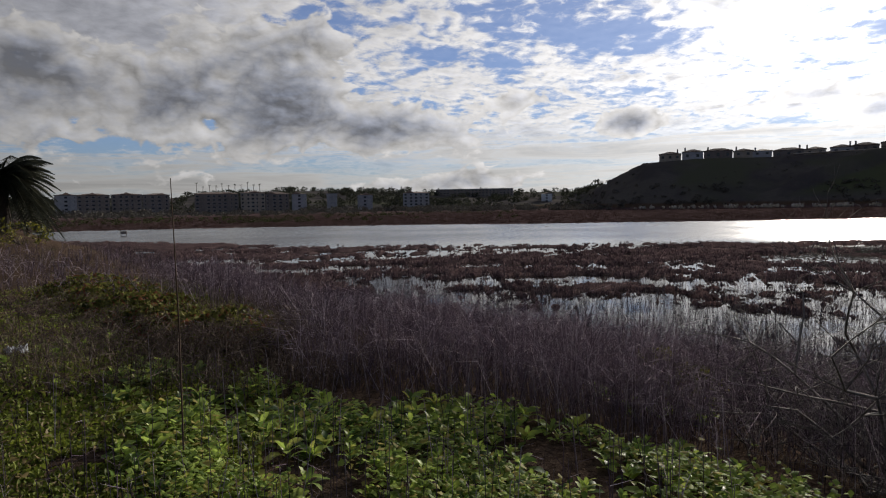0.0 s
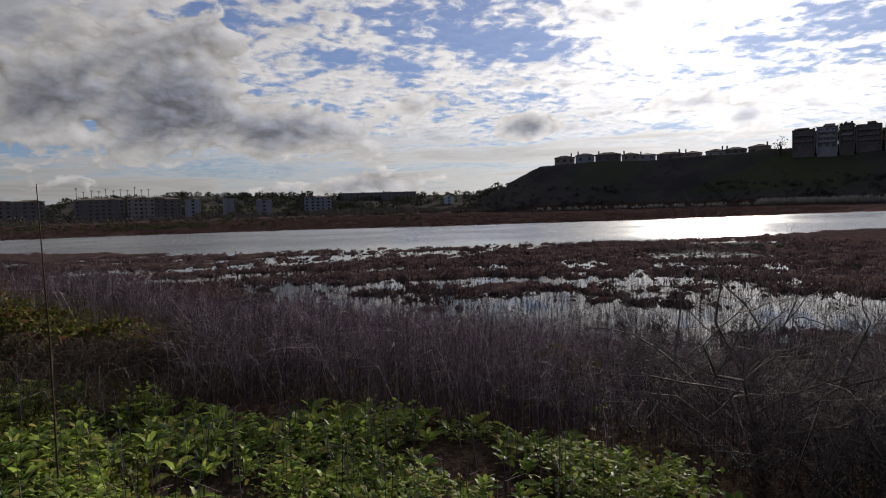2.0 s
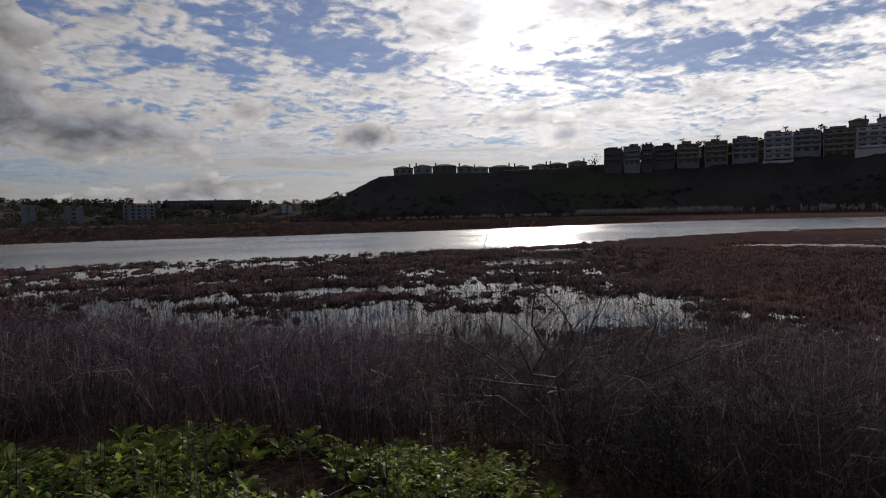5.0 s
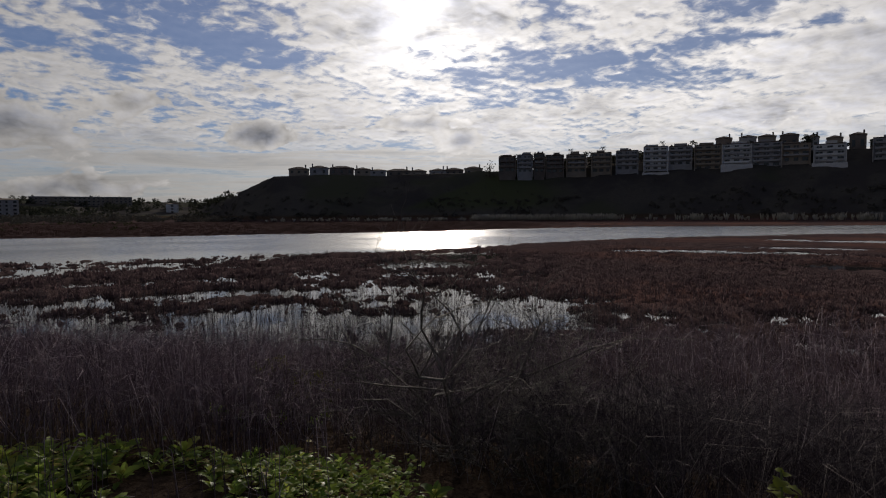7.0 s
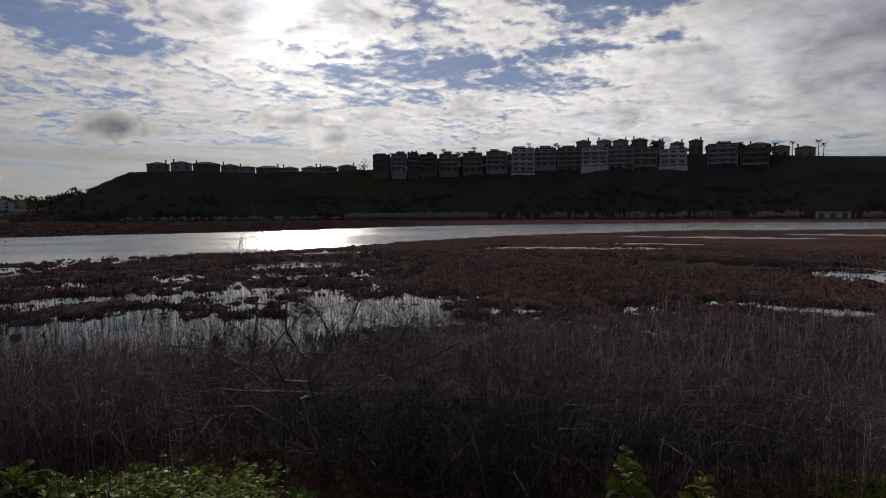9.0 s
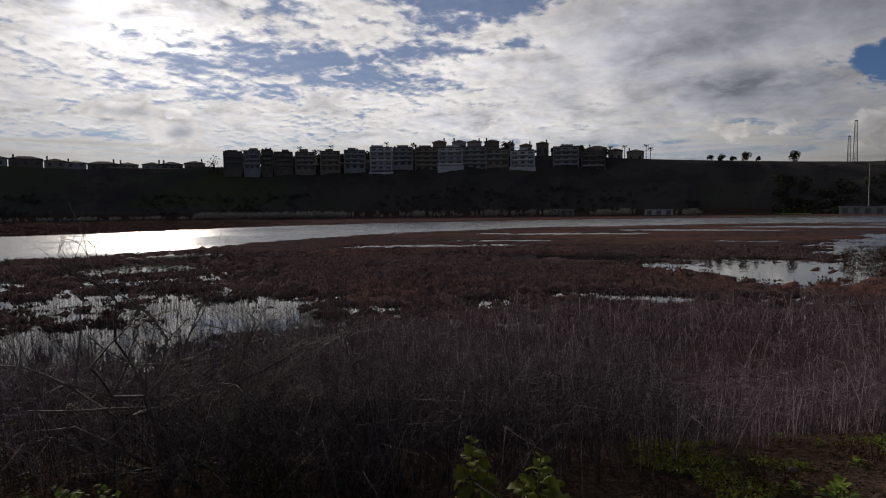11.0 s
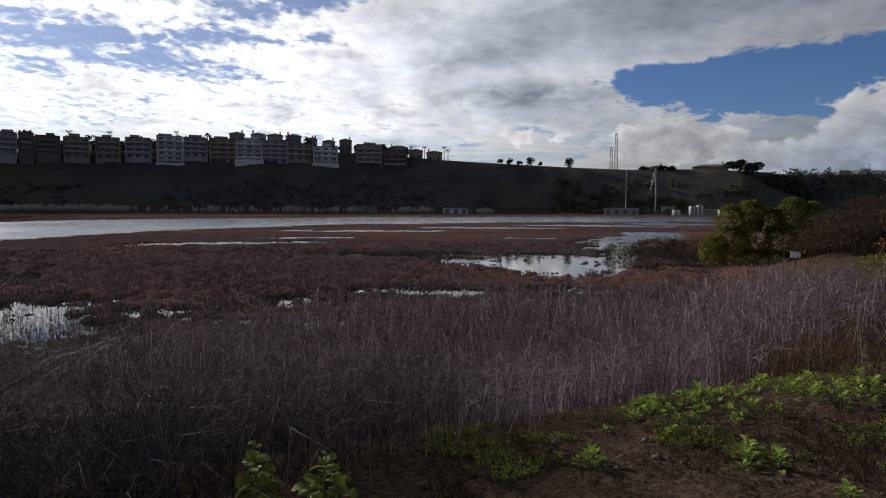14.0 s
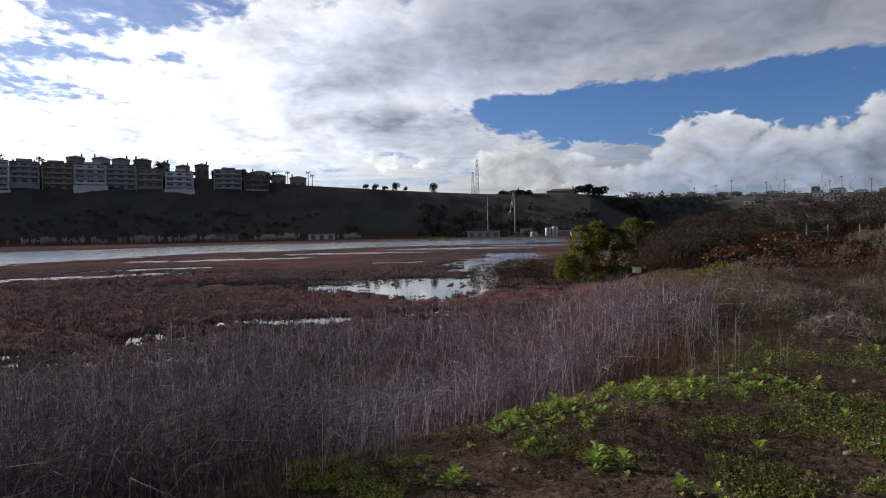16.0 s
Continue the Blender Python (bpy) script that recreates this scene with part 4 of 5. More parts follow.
def bare_shrub(name, foot, limbs, length, radius, depth, seed, label, mat, twig_mat=None, category="shrub", tilt=0.8, group=""):
    rnd = random.Random(seed)
    root = new(name)
    root.location = foot
    fine = []
    for i in range(limbs):
        a = i * 6.283 / limbs + rnd.uniform(-0.5, 0.5)
        out = []
        branching(rnd, Vector((0, 0, -0.05)), Vector((math.cos(a) * tilt, math.sin(a) * tilt, 1)), length * rnd.uniform(0.75, 1.15), radius, depth, out)
        coarse = [o for o in out if o[0] >= depth - 1]
        fine += [o for o in out if o[0] < depth - 1]
        part("limb", mesh_np("limb", *tubes([o[1] for o in coarse], [o[2] for o in coarse], 5), mat, True), root)
    if fine:
        tagged(part("twig_tangle", mesh_np("twig_tangle", *tubes([o[1] for o in fine], [o[2] for o in fine], 3), twig_mat or mat), root), kind="stuff")
    return tagged(root, label, category, group)


def crown_points(n, lumps, rnd_seed):
    """Points near the surface of several lumps (centre, radii): an uneven crown with gaps."""
    r = np.random.default_rng(rnd_seed)
    vol = np.array([l[3] * l[4] * l[5] for l in lumps]) ** 0.66
    pick = r.choice(len(lumps), n, p=vol / vol.sum())
    d = r.normal(size=(n, 3))
    d /= np.linalg.norm(d, axis=1, keepdims=True)
    d[:, 2] = np.where(d[:, 2] < -0.75, -d[:, 2], d[:, 2])
    L = np.array(lumps)[pick]
    rad = r.uniform(0.55, 1.08, (n, 1)) ** 0.5
    p = L[:, :3] + d * L[:, 3:] * rad
    size = max(l[5] for l in lumps)
    keep = fractal(p[:, 0] * 2.2 / size + 40, (p[:, 2] + p[:, 1] * 0.6) * 2.6 / size + 11, rnd_seed, 2) > 0.36
    return p[keep]


def leafy_bush(name, foot, lumps, n, leaf, mat, seed, label, category="bush", branches=6, group="", narrow=0.5):
    root = new(name)
    root.location = foot
    root.rotation_euler.z = -math.atan2(foot[0], foot[1])
    part("leaves", mesh_np("leaves", *leaf_cloud(crown_points(n, lumps, seed), leaf, narrow=narrow), mat), root)
    rnd = random.Random(seed)
    out = []
    for i in range(branches):
        l = lumps[i % len(lumps)]
        tip = Vector((l[0] + rnd.gauss(0, 0.3) * l[3], l[1] + rnd.gauss(0, 0.3) * l[4], l[2] + 0.4 * l[5]))
        mid = tip * 0.5 + Vector((rnd.gauss(0, .1), rnd.gauss(0, .1), 0)) * l[3]
        out.append(([(0.02 * i, 0, -0.1), tuple(mid), tuple(tip)], [0.03 * l[5], 0.02 * l[5], 0.008 * l[5]]))
    tagged(part("branchwork", mesh_np("branchwork", *tubes([o[0] for o in out], [o[1] for o in out], 5), M_BARK, True), root), kind="stuff")
    return tagged(root, label, category, group)


def shaped_tree(name, foot, h, w, seed, label, mat=None, n=700, trunk=0.12, group="", category="tree"):
    rnd = random.Random(seed)
    root = new(name)
    root.location = foot
    lumps = [(rnd.gauss(0, 0.22) * w, rnd.gauss(0, 0.22) * w, h * rnd.uniform(trunk, 0.66), w * rnd.uniform(0.24, 0.36), w * rnd.uniform(0.24, 0.36), h * rnd.uniform(0.24, 0.34)) for _ in range(7)]
    out = [([(0, 0, -0.4), (rnd.gauss(0, .03) * w, 0, h * trunk), (rnd.gauss(0, .06) * w, 0, h * 0.7)], [0.035 * h, 0.026 * h, 0.01 * h])]
    for l in lumps:
        out.append(([(0, 0, h * trunk * 0.8), (l[0] * 0.5, l[1] * 0.5, (h * trunk + l[2]) / 2), (l[0], l[1], l[2])], [0.018 * h, 0.012 * h, 0.005 * h]))
    part("trunk", mesh_np("trunk", *tubes([o[0] for o in out], [o[1] for o in out], 5), M_BARK, True), root)
    part("crown", mesh_np("crown", *leaf_cloud(crown_points(n, lumps, seed), 0.13 * w, narrow=0.7), mat or M_TREE), root)
    return tagged(root, label, category, group)


def palm_tree(name, foot, h, crown, seed, label, fronds=26, thick=0.25, group="", drop=0.9):
    rnd = random.Random(seed)
    root = new(name)
    root.location = foot
    k = np.linspace(0, 1, 7)
    lean = rnd.uniform(-0.03, 0.03)
    path = np.stack([lean * h * k * k, 0 * k, -0.4 + (h + 0.4) * k], -1)[None]
    part("trunk", mesh_np("trunk", *tubes(path, thick * (1.15 - 0.35 * k + 0.06 * (np.arange(7) % 2))[None], 7), M_BARK), root)
    top = Vector((lean * h, 0, h))
    for i in range(fronds):
        a = i * 2.399 + rnd.uniform(-0.2, 0.2)
        rise = 1.2 - (1.9 if fronds < 60 else 2.5) * (i / fronds)
        ln = crown * rnd.uniform(0.85, 1.1)
        t = np.linspace(0, 1, 7)
        rr = ln * t * math.cos(rise * 0.6) + 0.05
        zz = ln * (math.sin(rise) * t - drop * 0.55 * t * t)
        spine = np.stack([top.x + np.cos(a) * rr, top.y + np.sin(a) * rr, top.z + zz], -1)
        v, f = tubes(spine[None], np.linspace(0.02, 0.005, 7)[None] * crown, 3)
        geo = [(v, np.concatenate([f[:, :3], f[:, [0, 2, 3]]]))]
        pts, side = [], np.array([-math.sin(a), math.cos(a), 0])
        out = np.array([math.cos(a), math.sin(a), 0])
        for q in np.linspace(0.12, 1.0, 26):
            c = np.array([np.interp(q, t, spine[:, j]) for j in range(3)])
            for sgn in (-1, 1):
                l = ln * 0.30 * math.sin(math.pi * min(0.95, q * 0.8 + 0.15))
                tip = c + side * sgn * l * 0.8 + out * l * 0.5 + np.array([0, 0, -l * 0.45])
                w = out * ln * 0.022
                pts.append([c - w, c + w, tip])
        pv = np.array(pts).reshape(-1, 3)
        geo.append((pv, np.arange(len(pv)).reshape(-1, 3)))
        part("frond", mesh_np("frond", *joined(geo), M_TREE), root)
    return tagged(root, label, "palm tree", group)


# ---------------------------------------------------------------- buildings


def facing(az, d, z):
    x, y = polar(az, d)
    return pose(float(x), float(y), z, 0, 0, -az)


def hip_roof(name, w, depth, z, h, over, mat):
    bm = bmesh.new()
    x, y0, y1 = w / 2 + over, -over, depth + over
    r = max(0.2, w / 2 - depth / 2)
    lo = [bm.verts.new(p) for p in ((-x, y0, z), (x, y0, z), (x, y1, z), (-x, y1, z))]
    up = [bm.verts.new(p) for p in ((-x, y0, z + 0.25), (x, y0, z + 0.25), (x, y1, z + 0.25), (-x, y1, z + 0.25))]
    a, b = bm.verts.new((-r, depth / 2, z + h)), bm.verts.new((r, depth / 2, z + h))
    bm.faces.new(lo[::-1])
    for i in range(4):
        bm.faces.new((lo[i], lo[(i + 1) % 4], up[(i + 1) % 4], up[i]))
    bm.faces.new((up[0], up[1], b, a))
    bm.faces.new((up[2], up[3], a, b))
    bm.faces.new((up[1], up[2], b))
    bm.faces.new((up[3], up[0], a))
    return of_bm(name, bm, mat)


def window(parent, x, z, w, h, trim, y=0.0):
    """A framed window on a front wall, with its pane set back in the frame."""
    bm = bmesh.new()
    t = 0.12
    for a0, a1, b0, b1 in ((x - w / 2, x + w / 2, z, z + t), (x - w / 2, x + w / 2, z + h - t, z + h), (x - w / 2, x - w / 2 + t, z + t, z + h - t), (x + w / 2 - t, x + w / 2, z + t, z + h - t)):
        bmesh.ops.create_cube(bm, size=1, matrix=Matrix.Translation(((a0 + a1) / 2, y - 0.06, (b0 + b1) / 2)) @ Matrix.Diagonal((a1 - a0, 0.12, b1 - b0, 1)))
    fr = part("window", of_bm("window", bm, trim), parent)
    part("pane", box_mesh("pane", x - w / 2 + t, x + w / 2 - t, y - 0.05, y - 0.004, z + t, z + h - t, M_GLASS), fr)


def apartment(az, d, w, z0, z1, mat, seed, label, group, terrace=False):
    rnd = random.Random(seed)
    root = new("apartment_building")
    root.matrix_basis = facing(az, d, z0)
    h, depth = z1 - z0, 13.0
    part("wall", box_mesh("wall", -w / 2, w / 2, 0, depth, -5, h - 0.6, mat, 0.05), root)
    n = max(2, round(h / 3.0))
    step = (h - 0.6) / n
    for i in range(n):
        z = i * step
        inset = 0.6 + 0.25 * rnd.random()
        if i:
            part("balcony", box_mesh("balcony", -w / 2 + inset, w / 2 - inset, -1.5, -0.004, z - 0.15, z + 0.05, mat, 0.03), root)
            part("parapet", box_mesh("parapet", -w / 2 + inset, w / 2 - inset, -1.5, -1.35, z + 0.054, z + 0.95, mat if rnd.random() < 0.7 else M_GREYWALL), root)
        k = 3 if w > 9 else 2
        for j in range(k):
            ww = w / k * rnd.uniform(0.5, 0.72)
            window(root, -w / 2 + (j + 0.5) * w / k, z + 0.3, ww, step * 0.66, mat)
    part("roof", box_mesh("roof", -w / 2 - 0.1, w / 2 + 0.1, -0.3, depth + 0.3, h - 0.596, h - 0.2, M_ROOF, 0.05), root)
    for s in (-1, 1):
        part("side_wing", box_mesh("side_wing", s * w / 2 - 0.25, s * w / 2 + 0.25, -1.7, -0.002, -3, h - 0.62, mat), root)
    pw, px = w * rnd.uniform(0.35, 0.6), rnd.uniform(-0.18, 0.18) * w
    part("top_storey", box_mesh("top_storey", px - pw / 2, px + pw / 2, 3.2, 11, h - 0.196, h + rnd.uniform(0.6, 1.9), mat, 0.05), root)
    for i in range(1, n):
        for sx in (-0.34, 0.0, 0.34):
            if rnd.random() < 0.6:
                part("balcony_post", box_mesh("balcony_post", sx * w - 0.12, sx * w + 0.12, -1.48, -1.3, i * step + 0.954, (i + 1) * step - 0.16, mat), root)
    for _ in range(rnd.randrange(2, 5)):
        cx = rnd.uniform(-w * 0.45, w * 0.45)
        part("chimney", box_mesh("chimney", cx - 0.5, cx + 0.5, 3, 4, h - 0.21, h + rnd.uniform(0.5, 1.3), mat, 0.04), root)
    if terrace:
        part("terrace_wall", box_mesh("terrace_wall", -w / 2 - 0.8, w / 2 + 0.8, -4.0, -1.9, -3.5, 1.6, mat, 0.05), root)
    return tagged(root, label, "building", group)


def house(az, d, w, z0, z1, mat, seed, label, group, depth=10.0, low=4.0):
    rnd = random.Random(seed)
    root = new("house")
    root.matrix_basis = facing(az, d, z0)
    h = z1 - z0
    rh = min(1.9, h * 0.38)
    part("wall", box_mesh("wall", -w / 2, w / 2, 0, depth, -low, h - rh, mat, 0.05), root)
    part("roof", hip_roof("roof", w, depth, h - rh + 0.004, rh, 0.3, M_ROOF), root)
    n = max(2, int(w / 4))
    for j in range(n):
        window(root, -w / 2 + (j + 0.5) * w / n, 0.5, 1.8, (h - rh) * 0.55, mat)
    cx = w * rnd.choice((-0.36, 0.34))
    part("chimney", box_mesh("chimney", cx - 0.45, cx + 0.45, 1.5, 2.4, h - rh + 0.3, h + rnd.uniform(0.6, 1.3), mat, 0.04), root)
    return tagged(root, label, "house", group)


def block(az, d, w, z0, z1, mat, seed, label, group):
    """A long low apartment block with rows of windows and a parapet roof."""
    root = new("apartment_block")
    root.matrix_basis = facing(az, d, z0)
    h = z1 - z0
    part("wall", box_mesh("wall", -w / 2, w / 2, 0, 15, -4, h - 0.5, mat, 0.05), root)
    rnd = random.Random(seed)
    if w > 60 or w < 10:
        part("roof", box_mesh("roof", -w / 2 - 0.4, w / 2 + 0.4, -0.4, 15.4, h - 0.496, h, M_GREYWALL, 0.05), root)
    else:
        part("roof", hip_roof("roof", w, 15, h - 0.496, rnd.uniform(1.2, 2.2), 0.6, M_ROOF), root)
        cut = rnd.uniform(-0.3, 0.3) * w
        part("gable", hip_roof("gable", 6.0, 7, h - 0.2, rnd.uniform(1.5, 2.4), 0.4, M_ROOF), root).location.x = cut
    n, k = max(2, round(h / 3.2)), max(2, round(w / 4.5))
    for i in range(n):
        for j in range(k):
            window(root, -w / 2 + (j + 0.5) * w / k, i * (h - 0.5) / n + 0.6, 2.4, 1.7, M_GREYWALL)
    for s in (-0.3, 0.28):
        part("stair_tower", box_mesh("stair_tower", w * s - 1.6, w * s + 1.6, -1.0, -0.004, -4, h - 0.6, mat, 0.05), root)
    return tagged(root, label, "building", group)

# ---------------------------------------------------------------- the town on and behind the bluff
ROW_HOUSES = ((20.2, 11.7, 30.6, 35.1), (22.0, 11.0, 30.9, 36.0), (24.0, 14.6, 30.9, 35.9), (25.9, 9.7, 30.8, 35.1), (27.3, 9.5, 30.7, 34.2), (29.2, 14.7, 29.9, 34.2),
              (31.0, 10.0, 29.8, 34.0), (32.8, 10.2, 29.8, 34.4), (34.3, 11.5, 30.3, 34.8), (36.1, 11.0, 30.4, 35.6))
for i, (az, w, z0, z1) in enumerate(ROW_HOUSES):
    house(az, 410, w * 1.08, z0 - 0.6, z1, (M_TAN, M_GREYWALL, M_BROWNWALL)[i % 3], i, ("tan", "grey", "brown")[i % 3] + " plaster house with a hipped tile roof on the bluff", "houses along the bluff")

FRONT = ((39.2, 10.2, 29.9, 40.1, 2), (40.8, 9.1, 29.6, 40.9, 1), (42.1, 6.3, 29.6, 41.4, 2), (43.5, 10.6, 29.1, 40.4, 2), (45.4, 11.5, 29.2, 40.4, 3), (47.6, 11.5, 28.8, 41.2, 3),
         (49.8, 12.5, 30.0, 41.9, 1), (52.2, 13.4, 26.2, 43.7, 0), (54.2, 12.5, 32.0, 43.4, 1), (56.4, 14.3, 28.9, 43.4, 3), (58.6, 14.7, 29.5, 43.3, 0), (60.8, 14.6, 29.7, 43.5, 1),
         (62.9, 13.3, 31.5, 41.9, 3), (65.2, 14.6, 28.3, 40.7, 0), (69.1, 15.3, 25.2, 42.5, 1), (71.5, 14.0, 26.5, 39.1, 2))
for i, (az, w, z0, z1, c) in enumerate(FRONT):
    apartment(az, 390, w, z0, z1, (M_WHITE, M_GREYWALL, M_BROWNWALL, M_TAN)[c], 20 + i, ("white", "grey", "brown", "tan")[c] + " stepped apartment building with balconies on the bluff's edge",
              "apartment buildings on the bluff", c == 0)
BACK = ((40.0, 9.0, 40.0), (42.2, 9.0, 41.0), (44.4, 8.6, 39.8), (46.5, 9.2, 41.0), (48.7, 8.8, 41.6), (51.0, 9.0, 42.4), (53.2, 8.6, 43.4), (55.3, 9.0, 44.2), (68.4, 9.0, 45.2), (70.2, 8.4, 44.2), (73.4, 9.0, 42.6), (57.6, 9.1, 50.7), (59.4, 9.3, 50.7), (60.8, 9.5, 50.6), (62.4, 9.6, 50.6), (64.0, 6.8, 48.7), (65.5, 7.9, 47.6), (67.0, 8.0, 48.6), (71.8, 12.4, 44.6), (75.1, 10.4, 41.4))
for i, (az, w, z1) in enumerate(BACK):
    house(az, 414, w, z1 - 9, z1, (M_GREYWALL, M_TAN, M_BROWNWALL)[i % 3], 60 + i, "tall plaster house behind the front row of apartments", "houses behind the apartments", 9.0, 8.0)

FAR = ((-31.3, 14.9, 17.4, 0), (-29.4, 22.9, 17.3, 2), (-27.0, 22.0, 17.6, 2), (-24.8, 20.0, 17.2, 2), (-20.0, 35.2, 17.6, 2), (-17.0, 20.3, 18.5, 3), (-14.9, 20.0, 17.2, 2), (-13.0, 12.6, 17.0, 1),
       (-10.1, 9.1, 16.5, 0), (-7.1, 13.4, 15.2, 0), (-2.4, 23.6, 16.4, 0))
for i, (az, w, z1, c) in enumerate(FAR):
    block(az, 560, w, 1.5, z1, (M_PALEWALL, M_GREYWALL, M_BROWNWALL, M_TAN)[c], 80 + i, ("white", "grey", "brown", "tan")[c] + " apartment block beyond the marsh", "apartment blocks beyond the marsh")
block(3.0, 800, 100, 9, 25.5, M_BROWNWALL, 99, "long dark office block below the far hill", "offices")
block(9.6, 700, 12, 3, 16, M_WHITE, 98, "small white block below the far hill", "offices")
HILL = ((106.5, 13, 44), (107.6, 11, 42), (108.8, 12, 46), (110.2, 14, 48), (111.3, 12, 46), (112.4, 12, 44), (113.6, 14, 45), (115.0, 12, 44), (116.4, 12, 46), (117.8, 13, 44), (119.2, 12, 47), (120.8, 13, 45), (122.4, 13, 43), (124.0, 14, 45))
for i, (az, w, z1) in enumerate(HILL):
    for k, (d, dz) in enumerate(((880, 4.5), (820, -3.5), (740, -12.5))):
        wob = ((i * 7 + k * 5) % 9 - 4) * 0.5
        house(az + 0.45 * k + wob * 0.1, d, w * (0.7 + 0.09 * ((i * 5 + k * 3) % 7)), z1 + dz + wob - 6, z1 + dz + wob, (M_WHITE, M_GREYWALL, M_TAN, M_WHITE)[(i + k) % 4], 120 + i, "pale house on the wooded far hill", "houses on the far hill", 12.0, 9.0)
for i, (az, h, w) in enumerate(((93.9, 3.4, 6.0), (95.3, 3.8, 7.0), (96.2, 3.2, 6.0))):
    shaped_tree("ridge_tree", land_at(az, 406) - Vector((0, 0, 1.4)), h, w, 215 + i, "low spreading tree on the bluff's brow", trunk=0.3, n=900, group="trees on the brow")
house(99.2, 430, 21, 26.5, 31.9, M_BROWNWALL, 150, "low dark house on the bluff's brow", "houses along the bluff")
house(94.8, 425, 9, 27, 31.5, M_GREYWALL, 151, "low grey house on the bluff's brow", "houses along the bluff")

wall_geo = tubes([[(*polar(a, 407.5), 29.4 + 0.1 * (a - 20) / 2), (*polar(a + 2.1, 407.5), 29.5 + 0.1 * (a - 18) / 2)] for a in np.arange(29.5, 37, 2.0)], [[0.45, 0.45]] * 4, 4)
tagged(new("garden_wall", mesh_np("garden_wall", *wall_geo, M_TAN)), "low grey garden wall along the bluff's brow", "wall")

for i, (az, h, w) in enumerate(((81.3, 3.6, 4.2), (82.0, 4.0, 4.2), (82.9, 3.2, 3.6), (83.9, 6.4, 5.3), (84.8, 3.0, 3.4), (87.4, 6.6, 5.6), (101.2, 6.5, 12.0), (102.3, 7.0, 11.0), (104.2, 9.5, 15.0), (105.3, 7.5, 13.0), (106.2, 6.0, 10.0))):
    shaped_tree("ridge_tree", land_at(az, 404), h, w, 200 + i, "dark round-crowned tree on the bluff's brow", group="trees on the brow")
shaped_tree("gum_tree", land_at(37.6, 396), 11.5, 7.0, 230, "thin open tree beside the first apartments", n=150)
for i, az in enumerate((40.0, 41.6, 42.8, 44.5, 46.6, 48.7, 51.0, 55.2, 59.6, 61.7, 63.9, 66.2, 68.0, 70.3, 72.6)):
    f = land_at(az, 407)
    shaped_tree("garden_tree", f, (43.5 if az < 55 else 47.5 if az < 66 else 43.5) + (0.0, 1.4, -0.8)[i % 3] - f.z, (5.0, 6.5, 5.6)[i % 3], 240 + i, "dark garden tree among the apartments", group="garden trees")
for i, (az, zt) in enumerate(((74.2, 44.4), (76.0, 44.4), (73.0, 44.2), (44.9, 46.3), (47.7, 47.3), (52.7, 49.5), (76.35, 42.5))):
    f = land_at(az, 418)
    palm_tree("fan_palm", f, zt - f.z - 0.8, 2.2, 260 + i, "fan palm standing over the bluff-top gardens", 14, 0.22, "palms on the bluff")
for i, az in enumerate((110.4, 112.1, 113.3, 115.9, 117.2, 120.3, 121.1, 123.0)):
    f = land_at(az, 900)
    palm_tree("hill_palm", f, (17.0, 14.0, 19.0, 15.5)[i % 4], 2.6, 300 + i, "thin palm rising over the far hill's houses", 9, 0.3, "palms on the far hill")
for i in range(11):
    f = land_at(-21.6 + i * 0.52, 840)
    palm_tree("street_palm", f, (16.5, 13.8, 14.6, 13.2)[i % 4] if i else 19, 2.0, 280 + i, "tall thin street palm on the far hill", 12, 0.3, "street palms")


def scrub(n, az0, az1, d0, d1, h0, h1, mat, name, label, per=60, seed=0):
    az, d, x, y = spread(n, az0, az1, d0, d1)
    keep = fractal(x * 0.03, y * 0.03, 300 + seed, 3) > 0.40
    az, d, x, y = az[keep], d[keep], x[keep], y[keep]
    z = land(x, y)
    h = RNG.uniform(h0, h1, len(x))
    c = np.repeat(np.stack([x, y, z + h * 0.35], -1), per, axis=0)
    hh = np.repeat(h, per)[:, None]
    c = c + unit(len(c)) * RNG.uniform(0.5, 1.0, (len(c), 1)) * hh * np.array([[0.8, 0.8, 0.6]])
    v, f = leaf_cloud(c, np.repeat(h, per) * 0.30, narrow=0.75)
    return stuff(name, (v, f), mat, label, "scrub")


scrub(620, -48, 16, 348, 545, 1.4, 3.6, M_SCRUB, "marsh_edge_trees", "dark scrub and low trees beyond the marsh", 60, 1)
scrub(620, 10, 101, 346, 366, 1.0, 2.8, M_SCRUB, "bluff_foot_scrub", "dark scrub along the foot of the bluff", 50, 2)
scrub(300, 16, 104, 362, 402, 0.6, 1.5, M_SCRUB, "bluff_scrub", "dark low scrub on the bluff's face", 30, 3)
scrub(1300, -50, 15, 600, 930, 3.4, 8.0, M_TREE, "far_hill_trees", "dark tree cover on the far hill", 60, 4)
scrub(1000, 103, 134, 440, 930, 2.2, 5.6, M_TREE, "hillside_trees", "dark trees between the houses of the far hill", 40, 5)
scrub(620, 104, 134, 52, 340, 0.8, 2.0, M_SCRUB, "back_scrub", "dark low scrub behind the leafless shrubs", 34, 10)
scrub(110, 86, 106, 330, 380, 1.5, 5.0, M_TREE, "yard_trees", "dark trees behind the work yard", 60, 6)


